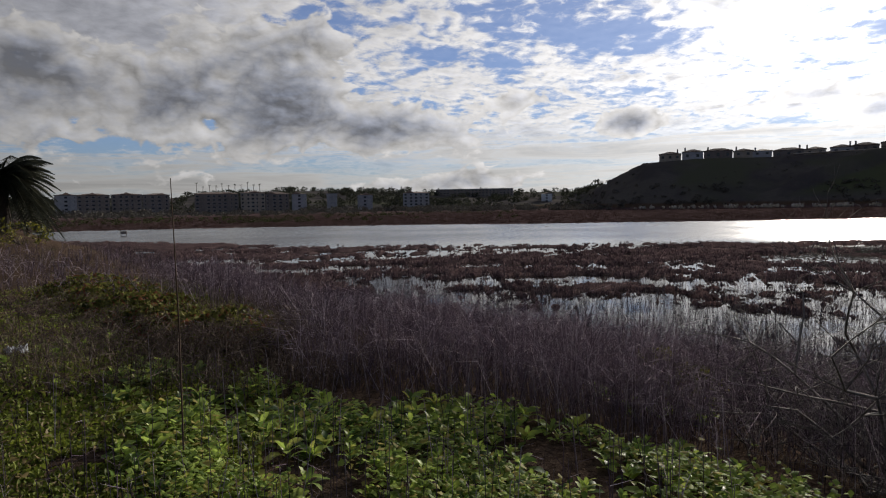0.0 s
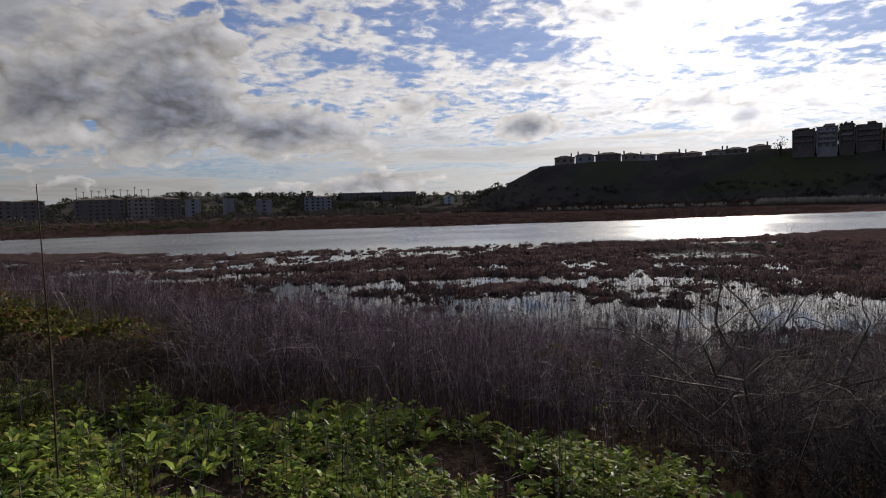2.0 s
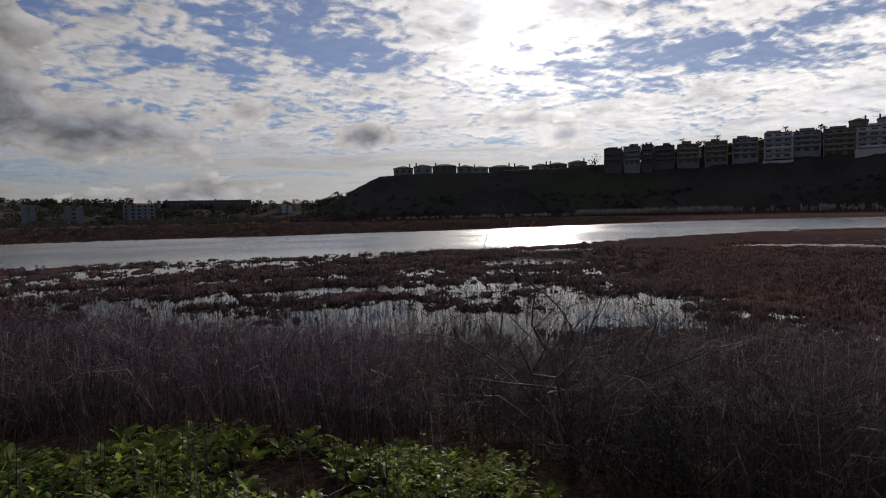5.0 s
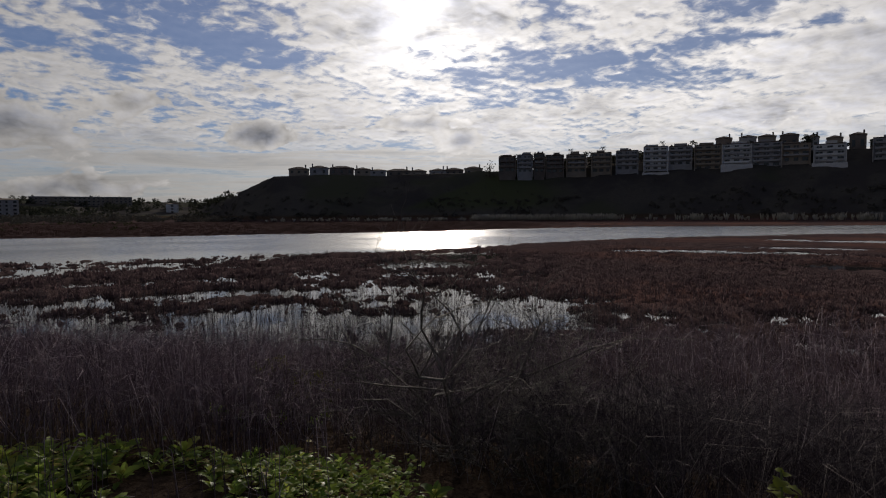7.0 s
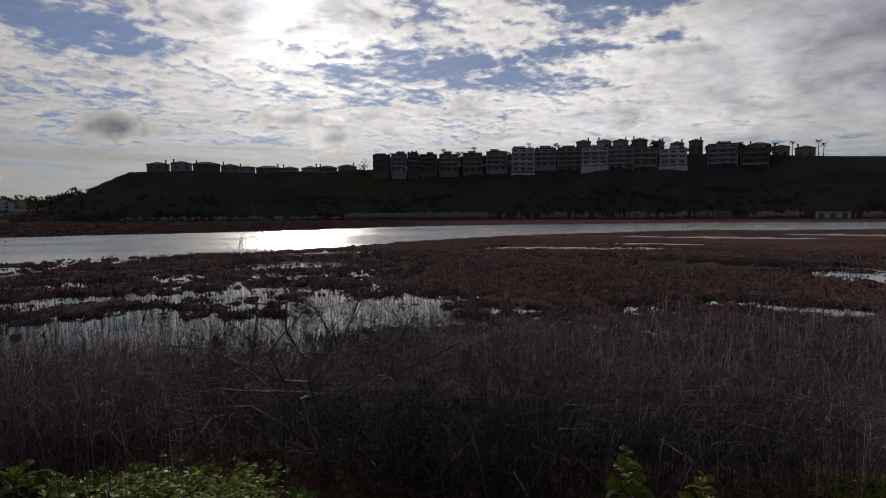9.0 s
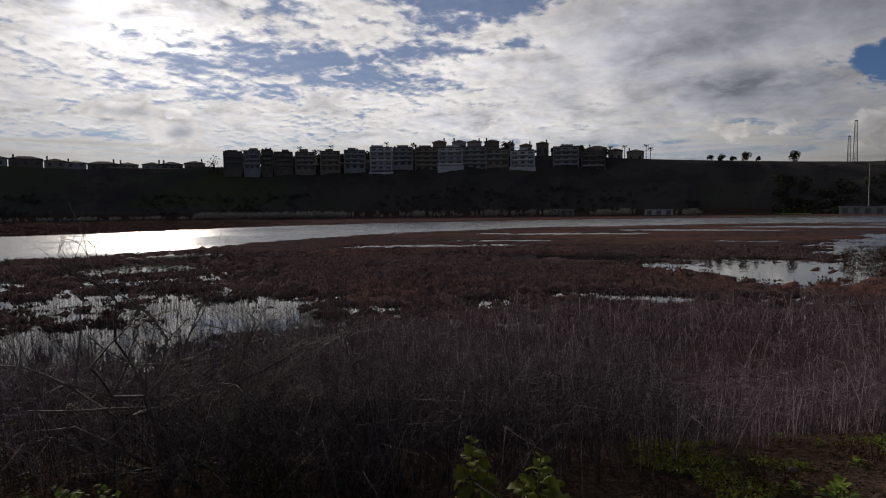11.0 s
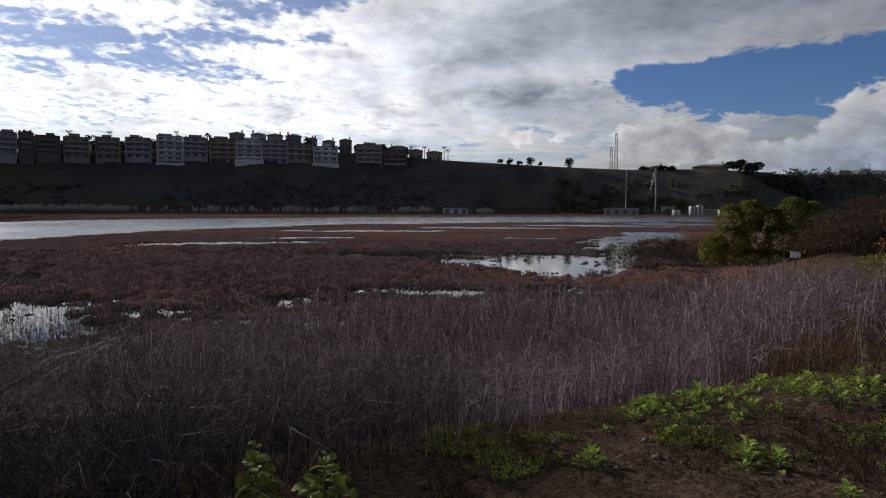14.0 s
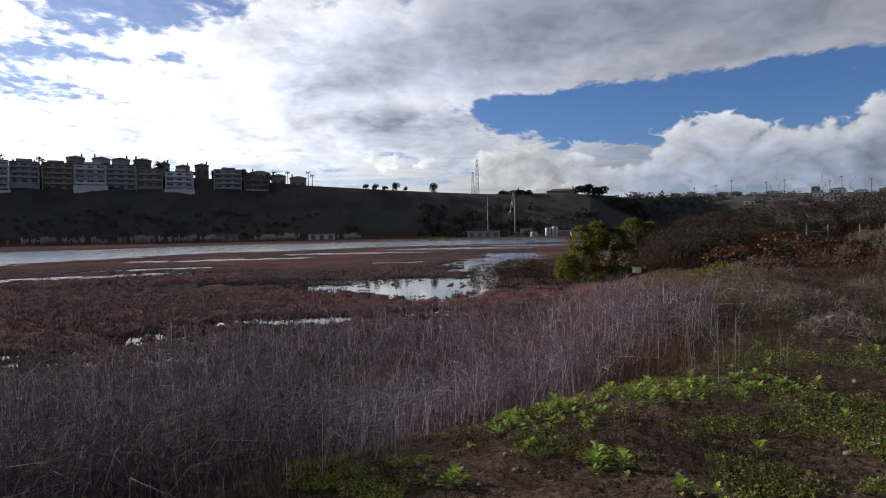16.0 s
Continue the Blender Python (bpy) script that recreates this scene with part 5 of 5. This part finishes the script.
def pampas():
    heaps = [RNG.normal(a, w, n) for a, w, n in ((62.3, 0.35, 40), (66.0, 0.2, 24), (67.9, 0.4, 50), (72.6, 0.5, 60), (74.4, 0.4, 50), (79.7, 0.4, 40), (55.5, 0.4, 30), (28.0, 0.3, 20), (33.0, 0.4, 24))]
    az = np.concatenate([RNG.uniform(17, 36, 90), RNG.uniform(36, 49, 520), RNG.uniform(49, 66, 60)] + heaps)
    d = RNG.uniform(322, 340, len(az))
    x, y = polar(az, d)
    c = np.repeat(np.stack([x, y, land(x, y)], -1), 8, axis=0)
    h = np.repeat(RNG.uniform(1.8, 4.0, len(az)) * np.where(az < 36, 0.6, 1.0), 8)
    tip = c + np.stack([RNG.normal(0, 0.5, len(c)), RNG.normal(0, 0.5, len(c)), h * RNG.uniform(0.6, 1.0, len(c))], -1)
    mid = (c + tip) / 2 + RNG.normal(0, 0.1, c.shape)
    geo = tubes(np.stack([c, mid, tip], 1), np.stack([0.05 + 0 * h, 0.19 + 0 * h, 0.06 + 0 * h], 1), 3)
    stuff("pampas_grass", geo, M_PLUME, "pale plumed grass along the foot of the bluff", "grass")


pampas()
scrub(260, 82.4, 88.6, 316, 326, 0.35, 0.8, M_GRASS, "green_levee_grass", "yellow-green grass on the levee below the bluff", 26, 9)
scrub(900, -46, 7, 165, 345, 0.5, 1.4, M_MARSH_GREEN, "low_marsh_scrub", "low dark green scrub on the far shore", 26, 8)
scrub(420, -46, 14, 500, 548, 2.8, 5.8, M_SCRUB, "hedge_trees", "dark trees before the far apartment blocks", 60, 7)


def lattice_mast(az, d, zb, zt, w, name, label):
    """A tapering four-legged lattice mast with rungs."""
    root = new(name)
    root.matrix_basis = facing(az, d, zb)
    h = zt - zb
    for sx in (-1, 1):
        for sy in (-1, 1):
            part("leg", mesh_np("leg", *tubes([[(sx * w / 2, sy * w / 2, -2), (sx * w * 0.4, sy * w * 0.4, h / 2), (sx * w * 0.3, sy * w * 0.3, h)]], [[0.16, 0.15, 0.13]], 4), M_DARK_STEEL), root)
    n = int(h / 1.6)
    for i in range(n):
        k0, k1 = i / n, (i + 1) / n
        a, b = w / 2 * (1 - 0.4 * k0), w / 2 * (1 - 0.4 * k1)
        p = [[(-a, -a, k0 * h), (b, -b, k1 * h)], [(a, a, k0 * h), (-b, b, k1 * h)], [(-a, -a, k0 * h), (a, -a, k0 * h)], [(-a, a, k0 * h), (-b, -b, k1 * h)]]
        part("brace", mesh_np("brace", *tubes(p, [[0.07, 0.07]] * 4, 4), M_DARK_STEEL), root)
    part("head", box_mesh("head", -w * 0.3, w * 0.3, -w * 0.3, w * 0.3, h + 0.004, h + 0.5, M_DARK_STEEL, 0.03), root)
    return tagged(root, label, "mast")


lattice_mast(91.45, 402, 27.5, 49.3, 2.1, "lattice_tower", "tall thin steel lattice tower on the bluff's brow")
lattice_mast(91.05, 402, 27.5, 41.1, 1.8, "lattice_tower", "shorter steel lattice tower beside the tall one")


def crane_mast():
    root = new("rig_mast")
    root.matrix_basis = facing(94.9, 330, 0.6)
    part("column", mesh_np("column", *tubes([[(0, 0, -1), (0, 0, 12), (-0.15, 0, 23.3)]], [[0.36, 0.33, 0.28]], 8), M_STEEL, True), root)
    part("cap", box_mesh("cap", -1.1, 0.7, -0.5, 0.5, 23.304, 23.9, M_STEEL, 0.05), root)
    part("cable", mesh_np("cable", *tubes([[(-0.9, 0, 23.3), (-1.9, 0, 17), (-2.9, 0, 12)], [(-0.5, 0, 22), (-1.4, 0, 16), (-2.6, 0, 12.2)]], [[0.09, 0.1, 0.09]] * 2, 4), M_STEEL), root)
    part("block", box_mesh("block", -3.3, -2.3, -0.4, 0.4, 10.8, 12.1, M_STEEL, 0.08), root)
    part("platform", box_mesh("platform", -1.6, 1.6, -1.2, 1.2, 1.6, 2.0, M_STEEL, 0.05), root)
    for z in (5, 9, 13, 17, 21):
        part("band", mesh_np("band", *tubes([[(0, 0, z), (0, 0, z + 0.4)]], [[0.44, 0.44]], 8), M_STEEL, True), root)
    tagged(root, "pale steel rig mast with hanging block in the work yard", "mast")
    pole = new("yard_pole")
    pole.matrix_basis = facing(92.4, 335, 0.5)
    part("shaft", mesh_np("shaft", *tubes([[(0, 0, -1), (0, 0, 11), (0, 0, 22.5)]], [[0.28, 0.24, 0.16]], 7), M_STEEL, True), pole)
    part("lamp_head", box_mesh("lamp_head", -0.7, 0.7, -0.3, 0.3, 22.504, 22.9, M_STEEL, 0.05), pole)
    tagged(pole, "thin dark pole in the work yard", "pole")


crane_mast()


def storage_tank(az, d, r, h, label):
    root = new("storage_tank")
    root.matrix_basis = facing(az, d, float(land(*polar(az, d))) - 0.1)
    k = [(0, 0, 0), (0, 0, h * 0.5), (0, 0, h)]
    part("shell", mesh_np("shell", *tubes([k], [[r, r, r]], 20), M_TANK, True), root)
    part("lid", mesh_np("lid", *tubes([[(0, 0, h), (0, 0, h + 0.12), (0, 0, h + r * 0.22)]], [[r * 1.03, r * 1.03, 0.05]], 20), M_TANK), root)
    for z in (h * 0.33, h * 0.67):
        part("hoop", mesh_np("hoop", *tubes([[(0, 0, z), (0, 0, z + 0.12)]], [[r * 1.02, r * 1.02]], 20), M_STEEL), root)
    part("ladder", box_mesh("ladder", -0.25, 0.25, -r - 0.25, -r - 0.05, 0.2, h + 0.6, M_STEEL), root)
    tagged(root, label, "tank", "tanks in the yard")


for az, r, h in ((97.9, 1.6, 4.4), (98.5, 1.6, 5.0), (96.6, 2.0, 2.4), (100.3, 2.3, 2.6)):
    storage_tank(az, 330, r, h, "pale cylindrical storage tank in the work yard")


def shed(az, d, w, h, mat, label, name="yard_shed", group="sheds at the bluff's foot"):
    root = new(name)
    root.matrix_basis = facing(az, d, float(land(*polar(az, d))) - 0.2)
    part("wall", box_mesh("wall", -w / 2, w / 2, 0, 4.5, -0.3, h - 0.3, mat, 0.05), root)
    part("roof", box_mesh("roof", -w / 2 - 0.3, w / 2 + 0.3, -0.4, 4.9, h - 0.296, h, M_GREYWALL, 0.04), root)
    n = max(2, int(w / 3.5))
    for j in range(n):
        part("door" if j == 0 else "shutter", box_mesh("door", -w / 2 + (j + 0.25) * w / n, -w / 2 + (j + 0.75) * w / n, -0.08, -0.004, 0.3, h * 0.75, M_STEEL, 0.02), root)
    tagged(root, label, "shed", group)


shed(68.9, 326, 10.6, 3.5, M_TAN, "long tan shed at the foot of the bluff")
shed(77.1, 326, 13.4, 3.2, M_WHITE, "long white trailer shed at the foot of the bluff")
shed(92.0, 328, 17.0, 3.6, M_GREYWALL, "long grey shed in the work yard")
shed(62.3, 330, 6.0, 2.2, M_WHITE, "small white shed at the foot of the bluff")
shed(95.9, 336, 6.0, 4.5, M_GREYWALL, "grey shed behind the rig mast")
shed(99.3, 338, 7.0, 3.4, M_BROWNWALL, "brown shed beside the tanks")

# ---------------------------------------------------------------- trees and bushes of the near shore
palm_tree("date_palm", land_at(-35.2, 62), 4.7, 4.3, 400, "dark date palm with a full drooping crown on the shore", 110, 0.45, drop=1.15)
leafy_bush("round_bush", land_at(-34.2, 38), [(0, 0, 0.5, 1.4, 1.2, 0.7), (-1.2, 0, 0.7, 1.2, 1.2, 0.8)], 900, 0.16, M_BUSH, 401, "low green bush below the palm")

leafy_bush("willow_bush", land_at(102.9, 36), [(-2.1, -0.4, 0.7, 0.75, 0.9, 0.9), (-1.4, 0.0, 2.3, 0.7, 1.0, 0.85), (-0.5, 0.2, 2.55, 0.75, 1.0, 0.85), (0.5, 0.3, 2.2, 0.7, 1.0, 0.8), (1.5, 0.3, 2.65, 0.8, 1.0, 0.9), (2.3, 0.2, 2.3, 0.6, 0.9, 1.0),
                                              (2.2, -0.2, 1.1, 0.7, 1.0, 1.1), (1.0, -0.3, 1.2, 1.0, 1.0, 1.0), (-0.3, -0.4, 1.2, 1.0, 1.0, 1.1), (-1.3, -0.4, 1.1, 0.9, 1.0, 1.0), (0.2, -0.3, 0.35, 2.5, 1.2, 0.5)],
           32000, 0.16, M_BUSH, 410, "dense olive-green bush at the marsh's edge", branches=12, narrow=0.3)
for i, (az, d, n, ln, sd) in enumerate(((108.8, 34, 9, 1.4, 1), (110.8, 36, 9, 1.8, 2), (113.0, 38, 10, 2.0, 3), (115.2, 40, 10, 2.3, 4), (117.6, 41, 10, 2.4, 5), (120.0, 42, 10, 2.5, 6), (122.6, 42, 10, 2.6, 7), (125.2, 40, 9, 2.5, 8), (112.0, 30, 8, 1.1, 9), (108.4, 31.5, 8, 1.15, 10), (110.2, 30.5, 8, 1.2, 11), (112.0, 28.5, 8, 1.1, 12), (114.4, 28, 8, 1.1, 13), (109.4, 28, 8, 0.8, 14))):
    ln *= 0.95 if d > 33 else 1.0
    if i % 2:
        bare_shrub("leafless_shrub", land_at(az, d), n, ln, 0.022, 3, 420 + sd, "brown leafless shrub behind the path", M_BROWN, category="shrub", tilt=0.6, group="leafless shrubs")
    q = land_at(az + 0.6, d + 1)
    leafy_bush("brown_shrub", q, [(-0.9, 0, ln * 0.8, 1.2, 1.2, ln * 0.55), (0.9, 0.2, ln * 0.7, 1.3, 1.2, ln * 0.55), (0, -0.5, ln * 0.35, 1.9, 1.3, ln * 0.5), (-1.3, -0.3, ln * 0.3, 1.1, 1.0, ln * 0.4), (0.2, 0.1, ln * 1.1, 0.7, 0.7, ln * 0.35)],
               9500, 0.13, M_BROWN, 480 + i, "dense brown twiggy shrub behind the path", "shrub", group="brown shrubs", narrow=0.22)
leafy_bush("rusty_bush", land_at(117.8, 24), [(-1.9, 0, 0.4, 1.2, 1.0, 0.6), (-0.4, 0.3, 0.75, 1.2, 1.0, 0.7), (1.0, 0.1, 0.7, 1.1, 1.0, 0.55), (2.2, 0, 0.45, 1.1, 1.0, 0.45)], 2600, 0.12, M_RUST, 440, "low rust-brown leafy bush beside the path")
leafy_bush("green_bramble", land_at(112.6, 21), [(0, 0, 0.25, 0.7, 0.6, 0.35), (-0.7, 0, 0.15, 0.5, 0.5, 0.25)], 500, 0.09, M_YELLOW, 441, "small yellow-green bramble beside the path")
for i, (az, d, k) in enumerate(((122.6, 26, 1.1), (115.6, 15.0, 0.55), (117.0, 13.6, 0.4))):
    leafy_bush("pale_bush", land_at(az, d), [(0, 0, 0.5 * k, 1.0 * k, 0.9 * k, 0.8 * k), (0.9 * k, 0.2, 0.4 * k, 0.8 * k, 0.7 * k, 0.6 * k)], 3600, 0.16 * k + 0.05, M_STRAW, 442 + i, "pale dry feathery bush beside the path", group="pale bushes", narrow=0.05)
for i, (az, d, k) in enumerate(((95.4, 51, 1.0), (97.6, 46, 1.1), (94.2, 47, 0.7), (98.2, 41, 0.8))):
    leafy_bush("spit_scrub", land_at(az, d), [(-2.2 * k, 0, 0.25, 2.2 * k, 1.3, 0.5), (0.2, 0, 0.45, 2.0 * k, 1.3, 0.75), (2.3 * k, 0, 0.4, 1.8 * k, 1.3, 0.75)], 4200, 0.15, M_BROWN, 443 + 30 * i, "low dark brown scrub on the muddy spit", "scrub", group="scrub on the spit", narrow=0.25)
bare_shrub("dead_branches", land_at(94.4, 52), 6, 1.1, 0.03, 2, 444, "grey dead branches sticking out of the spit", M_DEAD, tilt=1.1)
bare_shrub("dead_branches", land_at(96.2, 53), 5, 1.3, 0.03, 2, 445, "grey dead branches sticking out of the spit", M_DEAD, tilt=0.9)
for i, (az, d, w, top) in enumerate(((-29.4, 14.0, 0.7, 2.40), (-27.8, 12.3, 0.65, 2.40), (-26.0, 10.8, 0.6, 2.38), (-24.3, 9.6, 0.5, 2.32), (-22.5, 8.7, 0.45, 2.27), (-20.6, 8.2, 0.42, 2.30), (-18.7, 8.0, 0.45, 2.46), (-17.3, 7.6, 0.35, 2.30))):
    p = land_at(az, d)
    h = max(0.22, (top - p.z) / 1.5)
    leafy_bush("bramble", p, [(0, 0, h * 0.5, w, w * 0.8, h), (w * 0.8, 0.1, h * 0.35, w * 0.7, w * 0.6, h * 0.8), (-w * 0.7, 0, h * 0.35, w * 0.7, w * 0.6, h * 0.8)], 1700, 0.085, M_IVY, 450 + i,
               "dark green bramble mound with reddish leaves", "bramble", group="bramble mounds")
for i, (az, d, w, h) in enumerate(((-27.5, 9.6, 0.5, 0.24), (-24.6, 8.6, 0.5, 0.26), (-22.0, 7.6, 0.5, 0.28), (-19.4, 7.1, 0.5, 0.34), (-16.8, 6.9, 0.45, 0.40), (-14.6, 7.0, 0.4, 0.42), (-30.5, 11.0, 0.6, 0.3))):
    leafy_bush("dry_clump", land_at(az, d), [(0, 0, h * 0.4, w, w * 0.8, h), (w * 0.7, 0.1, h * 0.3, w * 0.6, w * 0.6, h * 0.7), (-w * 0.6, 0, h * 0.3, w * 0.7, w * 0.6, h * 0.8)], 1300, 0.13, M_DRY_BANK, 540 + i,
               "brown tangle of dead stems below the brambles", "shrub", group="dead tangles on the bank", narrow=0.045)
bare_shrub("dry_bush", land_at(-14.6, 8.0), 7, 0.40, 0.009, 3, 460, "grey dry bush beside the brambles", M_DEAD, tilt=0.8)
bare_shrub("dry_bush", land_at(-12.0, 7.6), 6, 0.32, 0.008, 3, 461, "grey dry bush among the reeds", M_DEAD, tilt=1.0)
leafy_bush("green_shrub", land_at(18.5, 6.4), [(0, 0, 0.25, 0.35, 0.3, 0.28), (0.3, 0.1, 0.15, 0.3, 0.3, 0.22)], 420, 0.055, M_BUSH, 462, "small yellowish green shrub at the reeds' edge")

# the grey bare shrub on the slope and its tangle
for i, (az, d, n, ln, r, tilt) in enumerate(((35.0, 4.9, 9, 0.92, 0.017, 1.15), (30.5, 5.2, 7, 0.56, 0.010, 1.1), (39.5, 5.2, 8, 0.56, 0.011, 1.1), (26.0, 5.2, 6, 0.55, 0.008, 1.1), (43.5, 4.6, 7, 0.6, 0.009, 1.1),
                                               (33.0, 4.5, 6, 0.5, 0.007, 1.2), (37.5, 4.4, 6, 0.5, 0.008, 1.2), (23.0, 5.6, 6, 0.45, 0.007, 1.1), (48.0, 4.5, 6, 0.5, 0.007, 1.2))):
    bare_shrub("bare_shrub", land_at(az, d), n, ln, r, 4, 470 + i, ("grey leafless shrub with crooked twigs on the slope" if ln > 0.65 else "low grey tangle of leafless twigs on the slope"), M_DEAD, tilt=tilt, group="bare shrubs on the slope")

for i, (az, d, w, h) in enumerate(((110.5, 12.0, 0.6, 0.42), (113.2, 13.5, 0.8, 0.5), (116.0, 15.0, 0.9, 0.5), (118.2, 12.5, 0.7, 0.38), (121.0, 16.5, 1.0, 0.55), (123.8, 14.5, 0.9, 0.5), (119.5, 20.0, 1.0, 0.6), (115.0, 19.0, 0.9, 0.6), (125.0, 20.0, 1.1, 0.7), (120.5, 10.6, 0.5, 0.25))):
    leafy_bush("dry_clump", land_at(az, d), [(0, 0, h * 0.4, w, w * 0.9, h), (w * 0.7, 0.1, h * 0.3, w * 0.6, w * 0.6, h * 0.7), (-w * 0.6, 0, h * 0.3, w * 0.7, w * 0.6, h * 0.8)], 2400, 0.13, (M_BROWN, M_PALE_REED)[i % 2], 500 + i,
               ("brown", "greyish")[i % 2] + " dry twiggy clump beside the path", "shrub", group="dry clumps", narrow=0.045)
for i, (az, d) in enumerate(((43.0, 4.1), (47.5, 4.0), (39.0, 4.2))):
    leafy_bush("dark_shrub", land_at(az, d), [(0, 0, 0.12, 0.4, 0.35, 0.3), (0.35, 0, 0.1, 0.35, 0.3, 0.24)], 900, 0.07, M_SCRUB, 520 + i, "low dark shrub under the bare twigs", "shrub", group="dark shrubs", narrow=0.12)

reed_beds()
pickleweed()
dry_growth()
grass()
path_cover()
weeds()

# ---------------------------------------------------------------- small things
stalk = new("tall_stalk", mesh_np("tall_stalk", *tubes([[(0, 0, -0.05), (0.01, 0, 0.9), (0.0, 0, 1.75)]], [[0.006, 0.005, 0.0025]], 5), M_BROWN, True))
stalk.location = land_at(-22.0, 4.2)
tagged(stalk, "single tall thin dry stalk standing among weeds", "dry stalk")


def fence():
    root = new("fence")
    pts = [land_at(a, 33) for a in (118.5, 119.95, 122.0, 123.6, 125.4)]
    for p in pts:
        part("post", mesh_np("post", *tubes([[(p.x, p.y, p.z - 0.3), (p.x, p.y, 3.0), (p.x, p.y, 3.68)]], [[0.045, 0.042, 0.038]], 6), M_DEAD), root)
    for k, (a, b) in enumerate(zip(pts, pts[1:])):
        if k == 1:
            continue
        for z in (3.38,):
            part("rail", mesh_np("rail", *tubes([[(a.x, a.y, z), (b.x, b.y, z - 0.04)]], [[0.035, 0.035]], 6), M_DEAD), root)
    tagged(root, "grey weathered post and rail fence behind the bushes", "fence")


fence()


def small_sign():
    root = new("sign")
    p = land_at(105.5, 30)
    root.matrix_basis = facing(105.5, 30, p.z)
    top = 3.6 - 30 * math.tan(radians(3.5)) - p.z
    part("post", box_mesh("post", -0.04, 0.04, 0, 0.08, -0.3, top + 0.1, M_WOOD, 0.01), root)
    part("board", box_mesh("board", -0.19, 0.19, -0.034, -0.004, top - 0.20, top + 0.05, M_SIGN, 0.008), root)
    tagged(root, "small blank white board on a wooden post", "sign")


small_sign()


def hide_box():
    root = new("wooden_hide")
    p = land_at(-27.3, 104)
    root.matrix_basis = facing(-27.3, 104, 0.05) @ Matrix.Scale(0.6, 4)
    part("box", box_mesh("box", -0.7, 0.7, 0, 0.9, 0.35, 0.95, M_BROWNWALL, 0.04), root)
    part("lid", box_mesh("lid", -0.8, 0.8, -0.1, 1.0, 0.954, 1.04, M_WOOD, 0.02), root)
    for sx in (-0.6, 0.6):
        for y in (0.1, 0.8):
            part("leg", box_mesh("leg", sx - 0.05, sx + 0.05, y - 0.05, y + 0.05, -0.6, 0.346, M_WOOD), root)
    tagged(root, "small dark wooden box on legs at the water's edge", "box")


hide_box()


def stones():
    rnd = random.Random(3)
    first = []
    for k in range(3):
        bm = bmesh.new()
        bmesh.ops.create_icosphere(bm, subdivisions=2, radius=0.05)
        for v in bm.verts:
            v.co *= 1 + 0.35 * (noise.noise(v.co * 25 + Vector((k * 7, 0, 0))))
            v.co.z *= 0.6
        first.append(of_bm("stone", bm, M_STONE, True))
    for i in range(70):
        az, d = rnd.uniform(84, 124), rnd.uniform(3.2, 9.0)
        p = land_at(az, d)
        if float(bank_share(np.array(p.x), np.array(p.y))) < 0.9:
            continue
        ob = new("stone", rnd.choice(first))
        ob.matrix_basis = pose(p.x, p.y, p.z + 0.008, 0, 0, rnd.uniform(0, 360)) @ Matrix.Scale(rnd.choice((0.25, 0.35, 0.45, 0.7)), 4)
        tagged(ob, "small pale stone lying on the bare soil", "stone", "stones on the path")


stones()


def litter(az, d, seed, size, label):
    rnd = random.Random(seed)
    bm = bmesh.new()
    bmesh.ops.create_grid(bm, x_segments=6, y_segments=6, size=size)
    for v in bm.verts:
        v.co.z = abs(noise.noise(v.co * 14 + Vector((seed, 0, 0)))) * size * 1.3
    bmesh.ops.solidify(bm, geom=bm.faces[:], thickness=0.003)
    ob = new("litter", of_bm("litter", bm, M_PLASTIC, True))
    p = land_at(az, d)
    ob.matrix_basis = pose(p.x, p.y, p.z + 0.02, 0, 0, rnd.uniform(0, 360))
    tagged(ob, label, "litter")


litter(-34.0, 8.8, 5, 0.11, "crumpled pale plastic scrap lying on the bank")
litter(101.2, 5.0, 9, 0.025, "small pale paper scrap lying on bare soil")
litter(121.5, 5.6, 11, 0.03, "small pale paper scrap lying on bare soil")

stick = new("stick", mesh_np("stick", *tubes([[(-0.15, 0, 0.02), (0.0, 0.02, 0.03), (0.16, 0, 0.02)]], [[0.005, 0.006, 0.004]], 6), M_DEAD, True))
stick.matrix_basis = pose(*land_at(112.5, 5.8), 0, 0, 15)
tagged(stick, "pale broken stick lying on the soil", "stick")
